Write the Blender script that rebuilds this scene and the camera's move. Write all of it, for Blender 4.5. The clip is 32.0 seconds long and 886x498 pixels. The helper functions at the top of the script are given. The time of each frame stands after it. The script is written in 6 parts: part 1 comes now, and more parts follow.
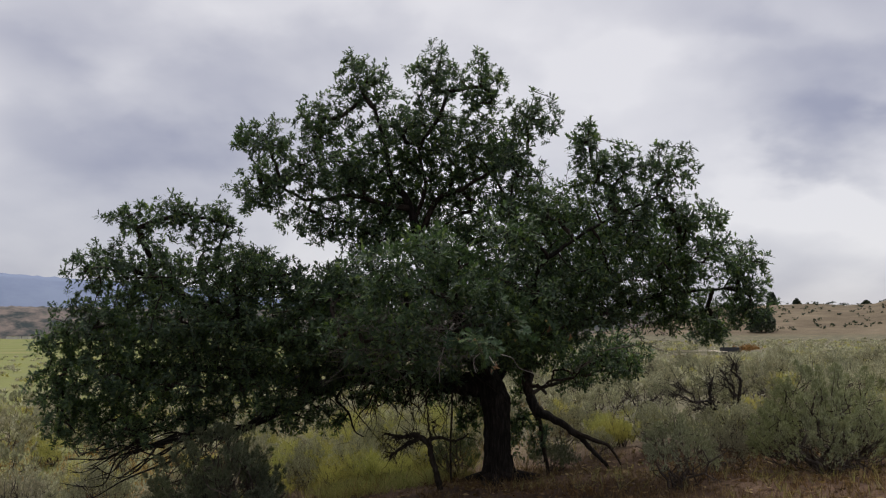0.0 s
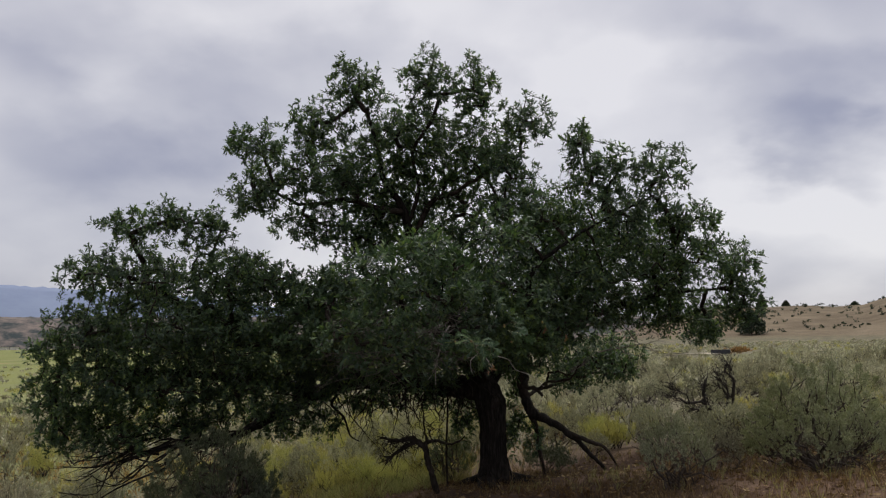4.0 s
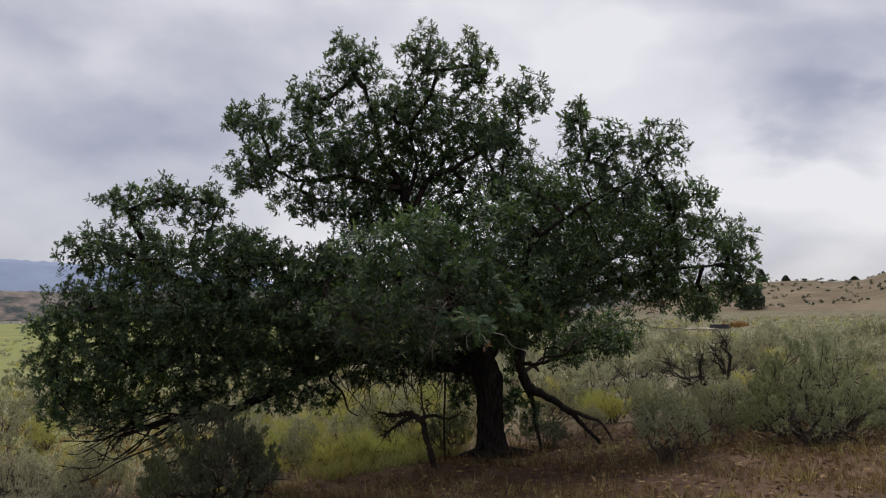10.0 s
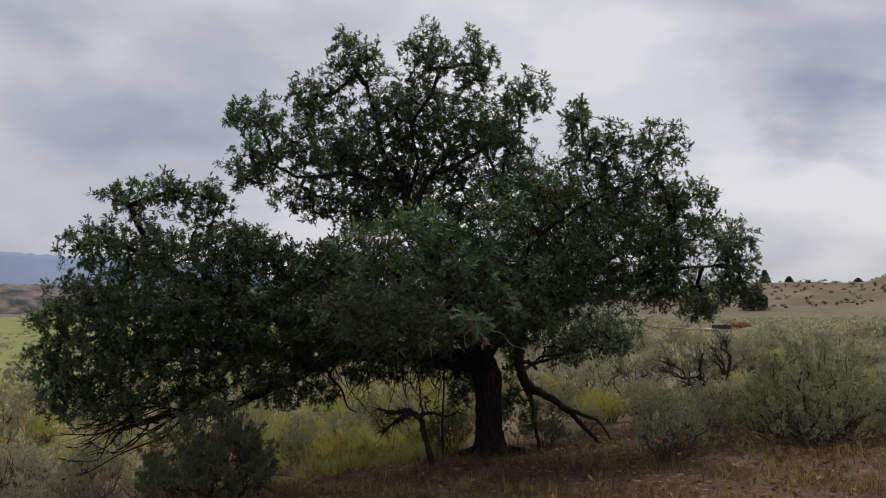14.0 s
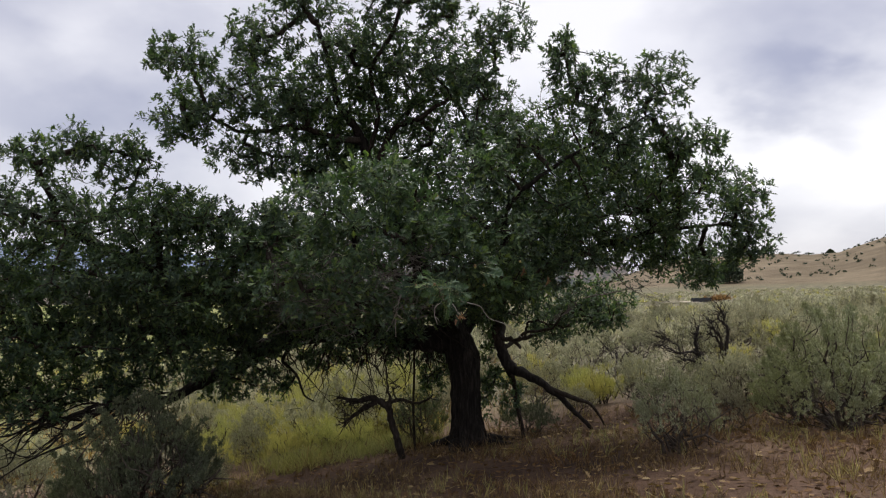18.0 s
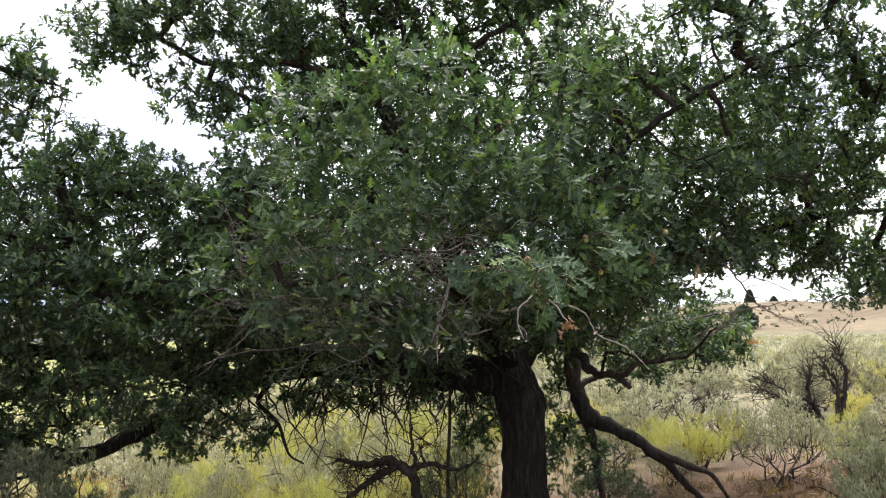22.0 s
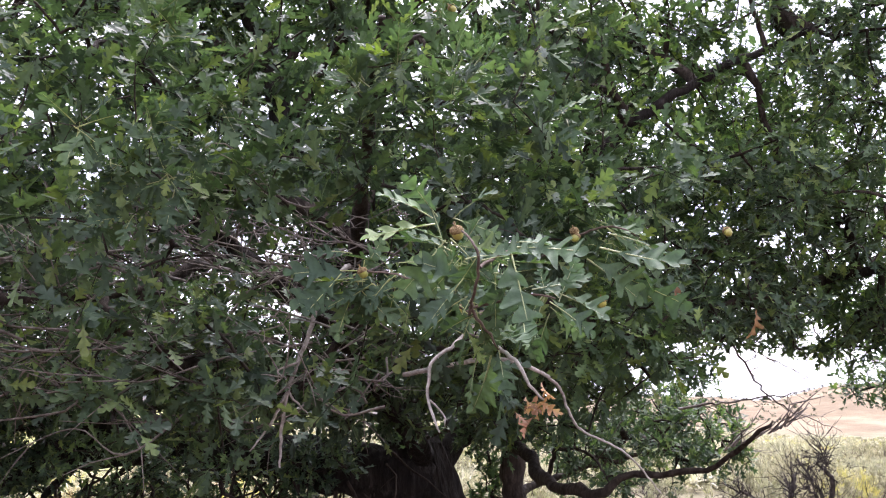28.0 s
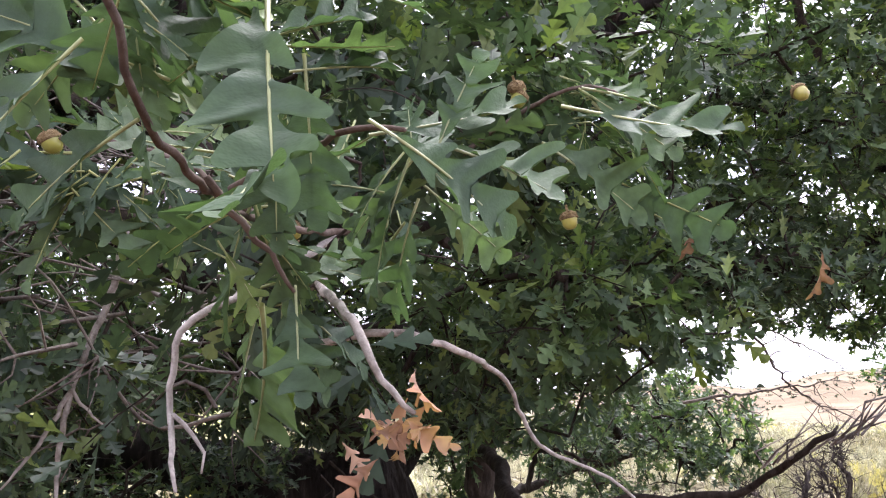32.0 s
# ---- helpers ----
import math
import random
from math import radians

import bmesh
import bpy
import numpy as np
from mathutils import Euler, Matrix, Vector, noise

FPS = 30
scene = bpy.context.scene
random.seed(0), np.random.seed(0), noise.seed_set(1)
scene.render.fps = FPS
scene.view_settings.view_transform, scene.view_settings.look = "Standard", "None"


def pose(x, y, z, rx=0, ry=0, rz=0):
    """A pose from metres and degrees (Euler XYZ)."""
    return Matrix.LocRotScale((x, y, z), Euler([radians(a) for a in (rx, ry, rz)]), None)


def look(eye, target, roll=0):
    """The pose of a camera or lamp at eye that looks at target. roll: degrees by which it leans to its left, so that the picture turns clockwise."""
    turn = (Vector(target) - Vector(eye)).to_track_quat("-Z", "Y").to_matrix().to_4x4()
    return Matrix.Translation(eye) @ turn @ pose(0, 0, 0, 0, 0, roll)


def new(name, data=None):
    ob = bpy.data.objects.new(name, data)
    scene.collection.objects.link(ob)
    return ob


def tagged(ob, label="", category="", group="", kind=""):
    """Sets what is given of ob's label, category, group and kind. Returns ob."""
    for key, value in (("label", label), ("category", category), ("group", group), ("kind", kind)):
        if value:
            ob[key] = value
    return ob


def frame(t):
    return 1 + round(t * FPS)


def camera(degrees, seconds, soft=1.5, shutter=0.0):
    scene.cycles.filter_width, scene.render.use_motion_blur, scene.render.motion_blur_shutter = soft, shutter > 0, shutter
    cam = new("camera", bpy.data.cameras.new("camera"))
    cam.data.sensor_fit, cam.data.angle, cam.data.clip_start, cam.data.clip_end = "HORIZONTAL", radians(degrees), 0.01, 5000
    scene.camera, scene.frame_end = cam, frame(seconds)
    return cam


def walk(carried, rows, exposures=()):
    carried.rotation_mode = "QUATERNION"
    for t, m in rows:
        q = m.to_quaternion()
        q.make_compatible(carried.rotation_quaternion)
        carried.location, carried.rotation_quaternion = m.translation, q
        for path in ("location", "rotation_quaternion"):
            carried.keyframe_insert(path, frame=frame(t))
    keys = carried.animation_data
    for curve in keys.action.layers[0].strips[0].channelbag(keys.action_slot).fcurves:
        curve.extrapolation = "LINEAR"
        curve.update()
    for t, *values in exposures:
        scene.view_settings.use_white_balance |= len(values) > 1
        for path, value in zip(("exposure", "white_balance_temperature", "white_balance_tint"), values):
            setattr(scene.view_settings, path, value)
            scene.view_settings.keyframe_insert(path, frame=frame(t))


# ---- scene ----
cam = camera(55.3, 32.0, soft=1.15)
PATH = [
    (0, (0.333, 0.359, 1.928), (0.332, 2.349, 2.135), 0.0),
    (0.5, (0.322, 0.361, 1.902), (0.324, 2.35, 2.113), -0.1),
    (1, (0.313, 0.353, 1.904), (0.317, 2.342, 2.117), -0.1),
    (1.5, (0.307, 0.365, 1.901), (0.313, 2.353, 2.118), -0.1),
    (2, (0.3, 0.369, 1.905), (0.305, 2.357, 2.122), -0.1),
    (2.5, (0.301, 0.367, 1.896), (0.304, 2.355, 2.116), -0.0),
    (3, (0.242, 0.387, 1.866), (0.255, 2.375, 2.092), -0.3),
    (3.5, (0.249, 0.366, 1.878), (0.27, 2.354, 2.101), -0.5),
    (5.5, (0.345, 0.373, 1.897), (0.361, 2.361, 2.109), -1.0),
    (6, (0.335, 0.365, 1.91), (0.35, 2.355, 2.106), -0.6),
    (6.5, (0.298, 0.357, 1.889), (0.313, 2.349, 2.075), -0.9),
    (7, (0.275, 0.355, 1.903), (0.286, 2.346, 2.088), -1.7),
    (7.5, (0.283, 0.348, 1.911), (0.298, 2.339, 2.099), -1.9),
    (8, (0.315, 0.36, 1.92), (0.335, 2.351, 2.108), -1.9),
    (8.5, (0.375, 0.339, 1.915), (0.39, 2.331, 2.101), -1.6),
    (9, (0.42, 0.345, 1.9), (0.419, 2.336, 2.086), -1.3),
    (9.5, (0.382, 0.317, 1.889), (0.384, 2.309, 2.066), -1.0),
    (10, (0.316, 0.315, 1.909), (0.337, 2.309, 2.07), -0.6),
    (10.5, (0.304, 0.308, 1.881), (0.361, 2.301, 2.044), -0.2),
    (11, (0.334, 0.327, 1.912), (0.387, 2.32, 2.073), 0.3),
    (11.5, (0.339, 0.346, 1.927), (0.387, 2.339, 2.087), 0.5),
    (12, (0.352, 0.354, 1.934), (0.373, 2.347, 2.1), 0.7),
    (12.5, (0.336, 0.319, 1.927), (0.359, 2.313, 2.086), 1.1),
    (13, (0.323, 0.295, 1.892), (0.344, 2.288, 2.057), 0.9),
    (13.5, (0.352, 0.279, 1.91), (0.369, 2.273, 2.066), 0.5),
    (14, (0.364, 0.303, 1.911), (0.377, 2.296, 2.066), -0.0),
    (14.5, (0.36, 0.32, 1.956), (0.383, 2.315, 2.098), -1.4),
    (16.5, (0.325, 0.706, 1.87), (0.419, 2.702, 1.967), -1.9),
    (17, (0.457, 1.15, 1.851), (0.534, 3.146, 1.958), -2.5),
    (17.5, (0.438, 1.525, 1.842), (0.524, 3.52, 1.952), -1.2),
    (18, (0.479, 1.933, 1.809), (0.55, 3.929, 1.917), -1.3),
    (18.5, (0.508, 2.382, 1.77), (0.549, 4.378, 1.882), -1.2),
    (19, (0.455, 2.825, 1.714), (0.501, 4.819, 1.862), -1.1),
    (19.5, (0.4, 3.34, 1.646), (0.439, 5.327, 1.865), -0.6),
    (20, (0.33, 3.793, 1.599), (0.369, 5.782, 1.808), -0.4),
    (20.5, (0.24, 4.224, 1.619), (0.29, 6.211, 1.838), -0.5),
    (21, (0.221, 4.649, 1.605), (0.256, 6.636, 1.822), -0.6),
    (21.5, (0.185, 5.059, 1.557), (0.217, 7.049, 1.756), -0.3),
    (22, (0.166, 5.469, 1.549), (0.227, 7.457, 1.759), -0.4),
    (22.5, (0.293, 5.86, 1.547), (0.376, 7.846, 1.771), -0.4),
    (23, (0.393, 6.202, 1.538), (0.479, 8.186, 1.775), -1.1),
    (23.5, (0.455, 6.519, 1.572), (0.609, 8.496, 1.831), -1.9),
    (24, (0.57, 6.852, 1.551), (0.726, 8.826, 1.83), -1.3),
    (24.5, (0.588, 7.146, 1.537), (0.747, 9.117, 1.841), -0.1),
    (26.5, (0.498, 7.782, 1.526), (0.670, 9.740, 1.892), 4.2),
    (27, (0.448, 7.746, 1.529), (0.618, 9.703, 1.905), 2.9),
    (27.5, (0.446, 7.723, 1.552), (0.628, 9.677, 1.937), 2.7),
    (28, (0.477, 7.751, 1.567), (0.687, 9.700, 1.963), 2.6),
    (28.5, (0.486, 7.774, 1.557), (0.780, 9.709, 1.968), 2.4),
    (29, (0.497, 7.801, 1.556), (0.792, 9.735, 1.972), 2.2),
    (29.5, (0.534, 7.850, 1.532), (0.823, 9.796, 1.895), 2.4),
    (30, (0.648, 8.008, 1.522), (0.910, 9.961, 1.867), 3.1),
    (30.5, (0.684, 8.198, 1.541), (0.825, 10.164, 1.875), 3.6),
    (31, (0.593, 8.420, 1.579), (0.753, 10.383, 1.928), 1.7),
    (31.5, (0.723, 8.613, 1.582), (0.985, 10.562, 1.942), 2.6),
    (32, (0.833, 8.786, 1.622), (1.059, 10.737, 1.998), 2.0),
]
EXPOSURES = [(0, -0.10, 6500, 12), (8, -0.08, 6500, 12), (10, -0.02, 6500, 12), (11, -0.10, 6500, 12), (12, -0.20, 6500, 12), (14.5, -0.18, 6500, 12), (17, 0.12, 6500, 12), (19, 0.46, 6500, 12), (20, 0.58, 6500, 12), (21, 0.80, 6500, 10), (21.5, 1.40, 6500, 10), (22, 1.65, 6500, 10), (22.5, 1.25, 6500, 10), (23, 1.15, 6500, 10), (24, 1.20, 6400, 15), (24.5, 1.62, 6350, 17), (26.5, 2.50, 6100, 25), (27, 2.70, 6100, 25), (27.5, 2.45, 6100, 25), (28, 2.25, 6100, 25), (29, 2.25, 6100, 25), (30, 2.55, 6150, 26), (31, 2.70, 6150, 26), (32, 2.40, 6150, 25)]
walk(cam, [(t, look(eye, target, roll)) for t, eye, target, roll in PATH], EXPOSURES)

# ---------------------------------------------------------------- light
world = bpy.data.worlds.new("overcast_sky")
scene.world = world
world.use_nodes = True
SUN_ELEV, SUN_ROT = radians(64), radians(16)
CLOUDS = [(0.60, 1.37, 0.13, 0.12, -0.24, -0.10), (0.56, 1.22, 0.22, 0.07, -0.5, -0.08), (0.68, 1.42, 0.16, 0.08, 0.3, -0.07), (0.41, 1.16, 0.12, 0.06, -0.16, -0.06), (-0.60, 1.46, 0.30, 0.16, 0.24, -0.10), (-0.61, 1.23, 0.16, 0.09, 0.24, -0.06),
          (0.72, 1.61, 0.19, 0.14, -0.30, 0.07), (-0.15, 1.19, 0.31, 0.11, 0.06, 0.09), (0.25, 1.28, 0.14, 0.12, -0.10, 0.08), (0.86, 1.83, 0.22, 0.10, -0.36, -0.03)]


def sky_nodes():
    nt = world.node_tree
    nt.nodes.clear()
    N, L = nt.nodes.new, nt.links.new
    out, bg = N("ShaderNodeOutputWorld"), N("ShaderNodeBackground")
    sky = N("ShaderNodeTexSky")
    sky.sky_type, sky.sun_disc = "NISHITA", False
    sky.sun_elevation, sky.sun_rotation = SUN_ELEV, SUN_ROT
    skyscale = N("ShaderNodeVectorMath")
    skyscale.operation = "SCALE"
    skyscale.inputs["Scale"].default_value = 0.10
    L(sky.outputs[0], skyscale.inputs[0])
    # cloud sheet: the direction laid on a flat layer overhead
    tc, sep = N("ShaderNodeTexCoord"), N("ShaderNodeSeparateXYZ")
    L(tc.outputs["Generated"], sep.inputs[0])
    zc = N("ShaderNodeMath")
    zc.operation = "MAXIMUM"
    zc.inputs[1].default_value = 0.0
    L(sep.outputs["Z"], zc.inputs[0])
    za = N("ShaderNodeMath")
    za.operation = "ADD"
    za.inputs[1].default_value = 0.42
    L(zc.outputs[0], za.inputs[0])
    div = N("ShaderNodeVectorMath")
    div.operation = "DIVIDE"
    comb = N("ShaderNodeCombineXYZ")
    for i in range(3):
        L(za.outputs[0], comb.inputs[i])
    L(tc.outputs["Generated"], div.inputs[0])
    L(comb.outputs[0], div.inputs[1])
    mp = N("ShaderNodeMapping")
    mp.inputs["Location"].default_value = (5.3, 2.1, 0.0)
    mp.inputs["Scale"].default_value = (1.0, 1.0, 0.0)
    L(div.outputs[0], mp.inputs[0])
    n1, n2 = N("ShaderNodeTexNoise"), N("ShaderNodeTexNoise")
    n1.inputs["Scale"].default_value, n1.inputs["Detail"].default_value, n1.inputs["Roughness"].default_value = 1.5, 5.0, 0.45
    n1.inputs["Distortion"].default_value = 0.35
    n2.inputs["Scale"].default_value, n2.inputs["Detail"].default_value = 3.2, 5.0
    L(mp.outputs[0], n1.inputs["Vector"])
    L(mp.outputs[0], n2.inputs["Vector"])
    mixf = N("ShaderNodeMath")
    mixf.operation = "MULTIPLY_ADD"
    mixf.inputs[1].default_value = 0.28
    L(n2.outputs["Fac"], mixf.inputs[0])
    L(n1.outputs["Fac"], mixf.inputs[2])
    ramp = N("ShaderNodeValToRGB")
    cr = ramp.color_ramp
    cr.elements[0].position, cr.elements[0].color = 0.46, (0.36, 0.37, 0.47, 1)
    cr.elements[1].position, cr.elements[1].color = 0.72, (0.88, 0.87, 0.885, 1)
    e = cr.elements.new(0.59)
    e.color = (0.61, 0.61, 0.665, 1)
    total = N("ShaderNodeMath")
    total.operation = "MULTIPLY_ADD"
    total.inputs[1].default_value, total.inputs[2].default_value = 0.62, 0.243
    L(mixf.outputs[0], total.inputs[0])
    total = total.outputs[0]
    # the large cloud masses: place on the layer, half sizes, turn, thickness; edges frayed by the noise
    fray = N("ShaderNodeMix")
    fray.data_type, fray.blend_type = "RGBA", "LINEAR_LIGHT"
    fray.inputs[0].default_value = 0.30
    L(div.outputs[0], fray.inputs[6])
    L(n2.outputs["Color"], fray.inputs[7])
    for cx, cy, wx, wy, turn, thick in CLOUDS:
        m = N("ShaderNodeMapping")
        m.vector_type = "TEXTURE"
        m.inputs["Location"].default_value = (cx, cy, 0.0)
        m.inputs["Rotation"].default_value = (0.0, 0.0, turn)
        m.inputs["Scale"].default_value = (wx * 1.5, wy * 1.5, 1e4)
        L(fray.outputs[2], m.inputs[0])
        ln = N("ShaderNodeVectorMath")
        ln.operation = "LENGTH"
        L(m.outputs[0], ln.inputs[0])
        mr = N("ShaderNodeMapRange")
        mr.interpolation_type = "SMOOTHERSTEP"
        mr.inputs["From Min"].default_value, mr.inputs["From Max"].default_value = 0.0, 1.0
        mr.inputs["To Min"].default_value, mr.inputs["To Max"].default_value = thick, 0.0
        L(ln.outputs["Value"], mr.inputs[0])
        add = N("ShaderNodeMath")
        L(total, add.inputs[0])
        L(mr.outputs[0], add.inputs[1])
        total = add.outputs[0]
    L(total, ramp.inputs[0])
    mix = N("ShaderNodeMix")
    mix.data_type = "RGBA"
    mix.inputs[0].default_value = 0.85
    L(skyscale.outputs[0], mix.inputs[6])
    L(ramp.outputs[0], mix.inputs[7])
    L(mix.outputs[2], bg.inputs["Color"])
    bg.inputs["Strength"].default_value = 1.0
    L(bg.outputs[0], out.inputs["Surface"])


sky_nodes()
sun = new("sun", bpy.data.lights.new("sun", "SUN"))
sun.data.energy, sun.data.angle, sun.data.color = 3.4, radians(35), (1.0, 0.97, 0.92)
sun.matrix_world = look((0, 0, 40), (-5.4, -18.8, 0))


# ---------------------------------------------------------------- materials
def base_material(name, rough=0.8, spec=0.3):
    m = bpy.data.materials.new(name)
    m.use_nodes = True
    b = m.node_tree.nodes["Principled BSDF"]
    b.inputs["Roughness"].default_value = rough
    b.inputs["Specular IOR Level"].default_value = spec
    return m, m.node_tree, b


def ramp_node(nt, stops):
    r = nt.nodes.new("ShaderNodeValToRGB")
    el = r.color_ramp.elements
    el[0].position, el[0].color = stops[0][0], (*stops[0][1], 1)
    el[1].position, el[1].color = stops[-1][0], (*stops[-1][1], 1)
    for p, c in stops[1:-1]:
        el.new(p).color = (*c, 1)
    return r


def noise_node(nt, scale, detail=4.0, rough=0.55, vec=None):
    n = nt.nodes.new("ShaderNodeTexNoise")
    n.inputs["Scale"].default_value, n.inputs["Detail"].default_value, n.inputs["Roughness"].default_value = scale, detail, rough
    if vec is not None:
        nt.links.new(vec, n.inputs["Vector"])
    return n


def mix_node(nt, a, b, fac, mode="MIX"):
    m = nt.nodes.new("ShaderNodeMix")
    m.data_type, m.blend_type = "RGBA", mode
    for sock, v in ((m.inputs[6], a), (m.inputs[7], b), (m.inputs[0], fac)):
        if isinstance(v, (int, float)):
            sock.default_value = v
        elif isinstance(v, tuple):
            sock.default_value = (*v, 1)
        else:
            nt.links.new(v, sock)
    return m.outputs[2]


def leafy(name, stops, island=True, rough=0.5, spec=0.4, trans=0.3, patch=0.7, patch_tint=(1.25, 1.2, 0.7)):
    """Leaf blades: a colour for each blade, patches over the plant, some light let through."""
    m, nt, b = base_material(name, rough, spec)
    N, L = nt.nodes.new, nt.links.new
    geo, oi = N("ShaderNodeNewGeometry"), N("ShaderNodeObjectInfo")
    r = ramp_node(nt, stops)
    L(geo.outputs["Random Per Island"] if island else oi.outputs["Random"], r.inputs[0])
    n = noise_node(nt, patch, 3.0, 0.6, geo.outputs["Position"])
    tint = mix_node(nt, r.outputs[0], patch_tint, 1.0, "MULTIPLY")
    pr = ramp_node(nt, [(0.42, (0, 0, 0)), (0.66, (1, 1, 1))])
    L(n.outputs["Fac"], pr.inputs[0])
    col = mix_node(nt, r.outputs[0], tint, pr.outputs[0])
    fine = noise_node(nt, 60.0, 2.0, 0.5, geo.outputs["Position"])
    fr = ramp_node(nt, [(0.3, (0.78, 0.78, 0.78)), (0.7, (1.15, 1.15, 1.15))])
    L(fine.outputs["Fac"], fr.inputs[0])
    col = mix_node(nt, col, fr.outputs[0], 1.0, "MULTIPLY")
    L(col, b.inputs["Base Color"])
    tl = N("ShaderNodeBsdfTranslucent")
    tcol = mix_node(nt, col, (1.4, 1.6, 0.75), 1.0, "MULTIPLY")
    L(tcol, tl.inputs["Color"])
    mx = N("ShaderNodeMixShader")
    mx.inputs[0].default_value = trans
    L(b.outputs[0], mx.inputs[1])
    L(tl.outputs[0], mx.inputs[2])
    L(mx.outputs[0], nt.nodes["Material Output"].inputs["Surface"])
    return m


def vary(m, lo, hi):
    """A tone of its own for each plant."""
    nt = m.node_tree
    b = nt.nodes["Principled BSDF"]
    src = b.inputs["Base Color"].links[0].from_socket
    oi = nt.nodes.new("ShaderNodeObjectInfo")
    r = ramp_node(nt, [(0.0, lo), (1.0, hi)])
    nt.links.new(oi.outputs["Random"], r.inputs[0])
    nt.links.new(mix_node(nt, src, r.outputs[0], 1.0, "MULTIPLY"), b.inputs["Base Color"])


def barky(name, dark, mid, light, scale=14.0, stretch=4.0, bump=0.6, rough=0.9):
    m, nt, b = base_material(name, rough, 0.15)
    N, L = nt.nodes.new, nt.links.new
    tc, mp = N("ShaderNodeTexCoord"), N("ShaderNodeMapping")
    mp.inputs["Scale"].default_value = (1.0, 1.0, 1.0 / stretch)
    L(tc.outputs["Object"], mp.inputs[0])
    n = noise_node(nt, scale, 6.0, 0.65, mp.outputs[0])
    big = noise_node(nt, 2.3, 3.0, 0.6, tc.outputs["Object"])
    r = ramp_node(nt, [(0.36, dark), (0.52, mid), (0.70, light)])
    L(n.outputs["Fac"], r.inputs[0])
    br = ramp_node(nt, [(0.35, (0.75, 0.75, 0.75)), (0.68, (1.2, 1.17, 1.12))])
    L(big.outputs["Fac"], br.inputs[0])
    L(mix_node(nt, r.outputs[0], br.outputs[0], 1.0, "MULTIPLY"), b.inputs["Base Color"])
    bp = N("ShaderNodeBump")
    bp.inputs["Strength"].default_value, bp.inputs["Distance"].default_value = bump, 0.02
    L(n.outputs["Fac"], bp.inputs["Height"])
    L(bp.outputs[0], b.inputs["Normal"])
    return m


OAK_LEAF = leafy("oak_leaf", [(0.0, (0.028, 0.048, 0.034)), (0.5, (0.047, 0.075, 0.048)), (0.83, (0.073, 0.112, 0.058)), (1.0, (0.13, 0.168, 0.062))],
                 rough=0.55, spec=0.28, trans=0.30, patch=0.8, patch_tint=(1.27, 1.33, 0.95))
OAK_LEAF_NEAR = leafy("oak_leaf_near", [(0.0, (0.038, 0.064, 0.042)), (0.5, (0.055, 0.090, 0.055)), (0.9, (0.078, 0.120, 0.066)), (1.0, (0.13, 0.175, 0.050))],
                      island=False, rough=0.66, spec=0.22, trans=0.32, patch=9.0, patch_tint=(1.25, 1.3, 1.0))


def leaf_veins(m):
    """Fine puckered relief between the veins of the large leaves."""
    nt = m.node_tree
    tc = nt.nodes.new("ShaderNodeTexCoord")
    mp = nt.nodes.new("ShaderNodeMapping")
    mp.inputs["Scale"].default_value = (2.5, 3.5, 1.0)
    nt.links.new(tc.outputs["Object"], mp.inputs[0])
    n = noise_node(nt, 2.2, 4.0, 0.6, mp.outputs[0])
    bp = nt.nodes.new("ShaderNodeBump")
    bp.inputs["Strength"].default_value, bp.inputs["Distance"].default_value = 0.22, 0.02
    nt.links.new(n.outputs["Fac"], bp.inputs["Height"])
    nt.links.new(bp.outputs[0], nt.nodes["Principled BSDF"].inputs["Normal"])


leaf_veins(OAK_LEAF_NEAR)
LEAF_RIB = leafy("leaf_rib", [(0.0, (0.19, 0.23, 0.13)), (1.0, (0.26, 0.29, 0.16))], rough=0.5, trans=0.1)
DEAD_LEAF = leafy("dead_leaf", [(0.0, (0.16, 0.095, 0.065)), (1.0, (0.32, 0.21, 0.15))], island=False, rough=0.7, spec=0.2, trans=0.25, patch=20.0, patch_tint=(1.2, 1.0, 0.8))
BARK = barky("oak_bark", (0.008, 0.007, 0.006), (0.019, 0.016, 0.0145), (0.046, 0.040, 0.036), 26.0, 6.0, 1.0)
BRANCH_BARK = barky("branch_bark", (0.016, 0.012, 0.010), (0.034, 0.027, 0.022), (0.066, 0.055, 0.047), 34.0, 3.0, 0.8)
TWIG_BARK = barky("twig_bark", (0.07, 0.05, 0.04), (0.11, 0.085, 0.07), (0.17, 0.14, 0.12), 40.0, 1.0, 0.3)
DEAD_WOOD = barky("dead_wood", (0.07, 0.058, 0.052), (0.15, 0.13, 0.118), (0.26, 0.235, 0.215), 30.0, 3.0, 0.5)
SPRAY_WOOD = barky("spray_wood", (0.09, 0.078, 0.07), (0.15, 0.135, 0.122), (0.24, 0.22, 0.20), 60.0, 1.0, 0.3)
GREY_TWIG = barky("grey_twig", (0.18, 0.165, 0.15), (0.30, 0.28, 0.26), (0.42, 0.40, 0.37), 60.0, 1.0, 0.3)
ACORN_GREEN = leafy("acorn_green", [(0.0, (0.20, 0.22, 0.05)), (1.0, (0.28, 0.27, 0.07))], island=False, rough=0.3, spec=0.5, trans=0.0, patch=40.0, patch_tint=(1.2, 1.1, 0.8))
ACORN_CUP = barky("acorn_cup", (0.12, 0.08, 0.04), (0.22, 0.16, 0.08), (0.30, 0.23, 0.13), 300.0, 1.0, 0.8)
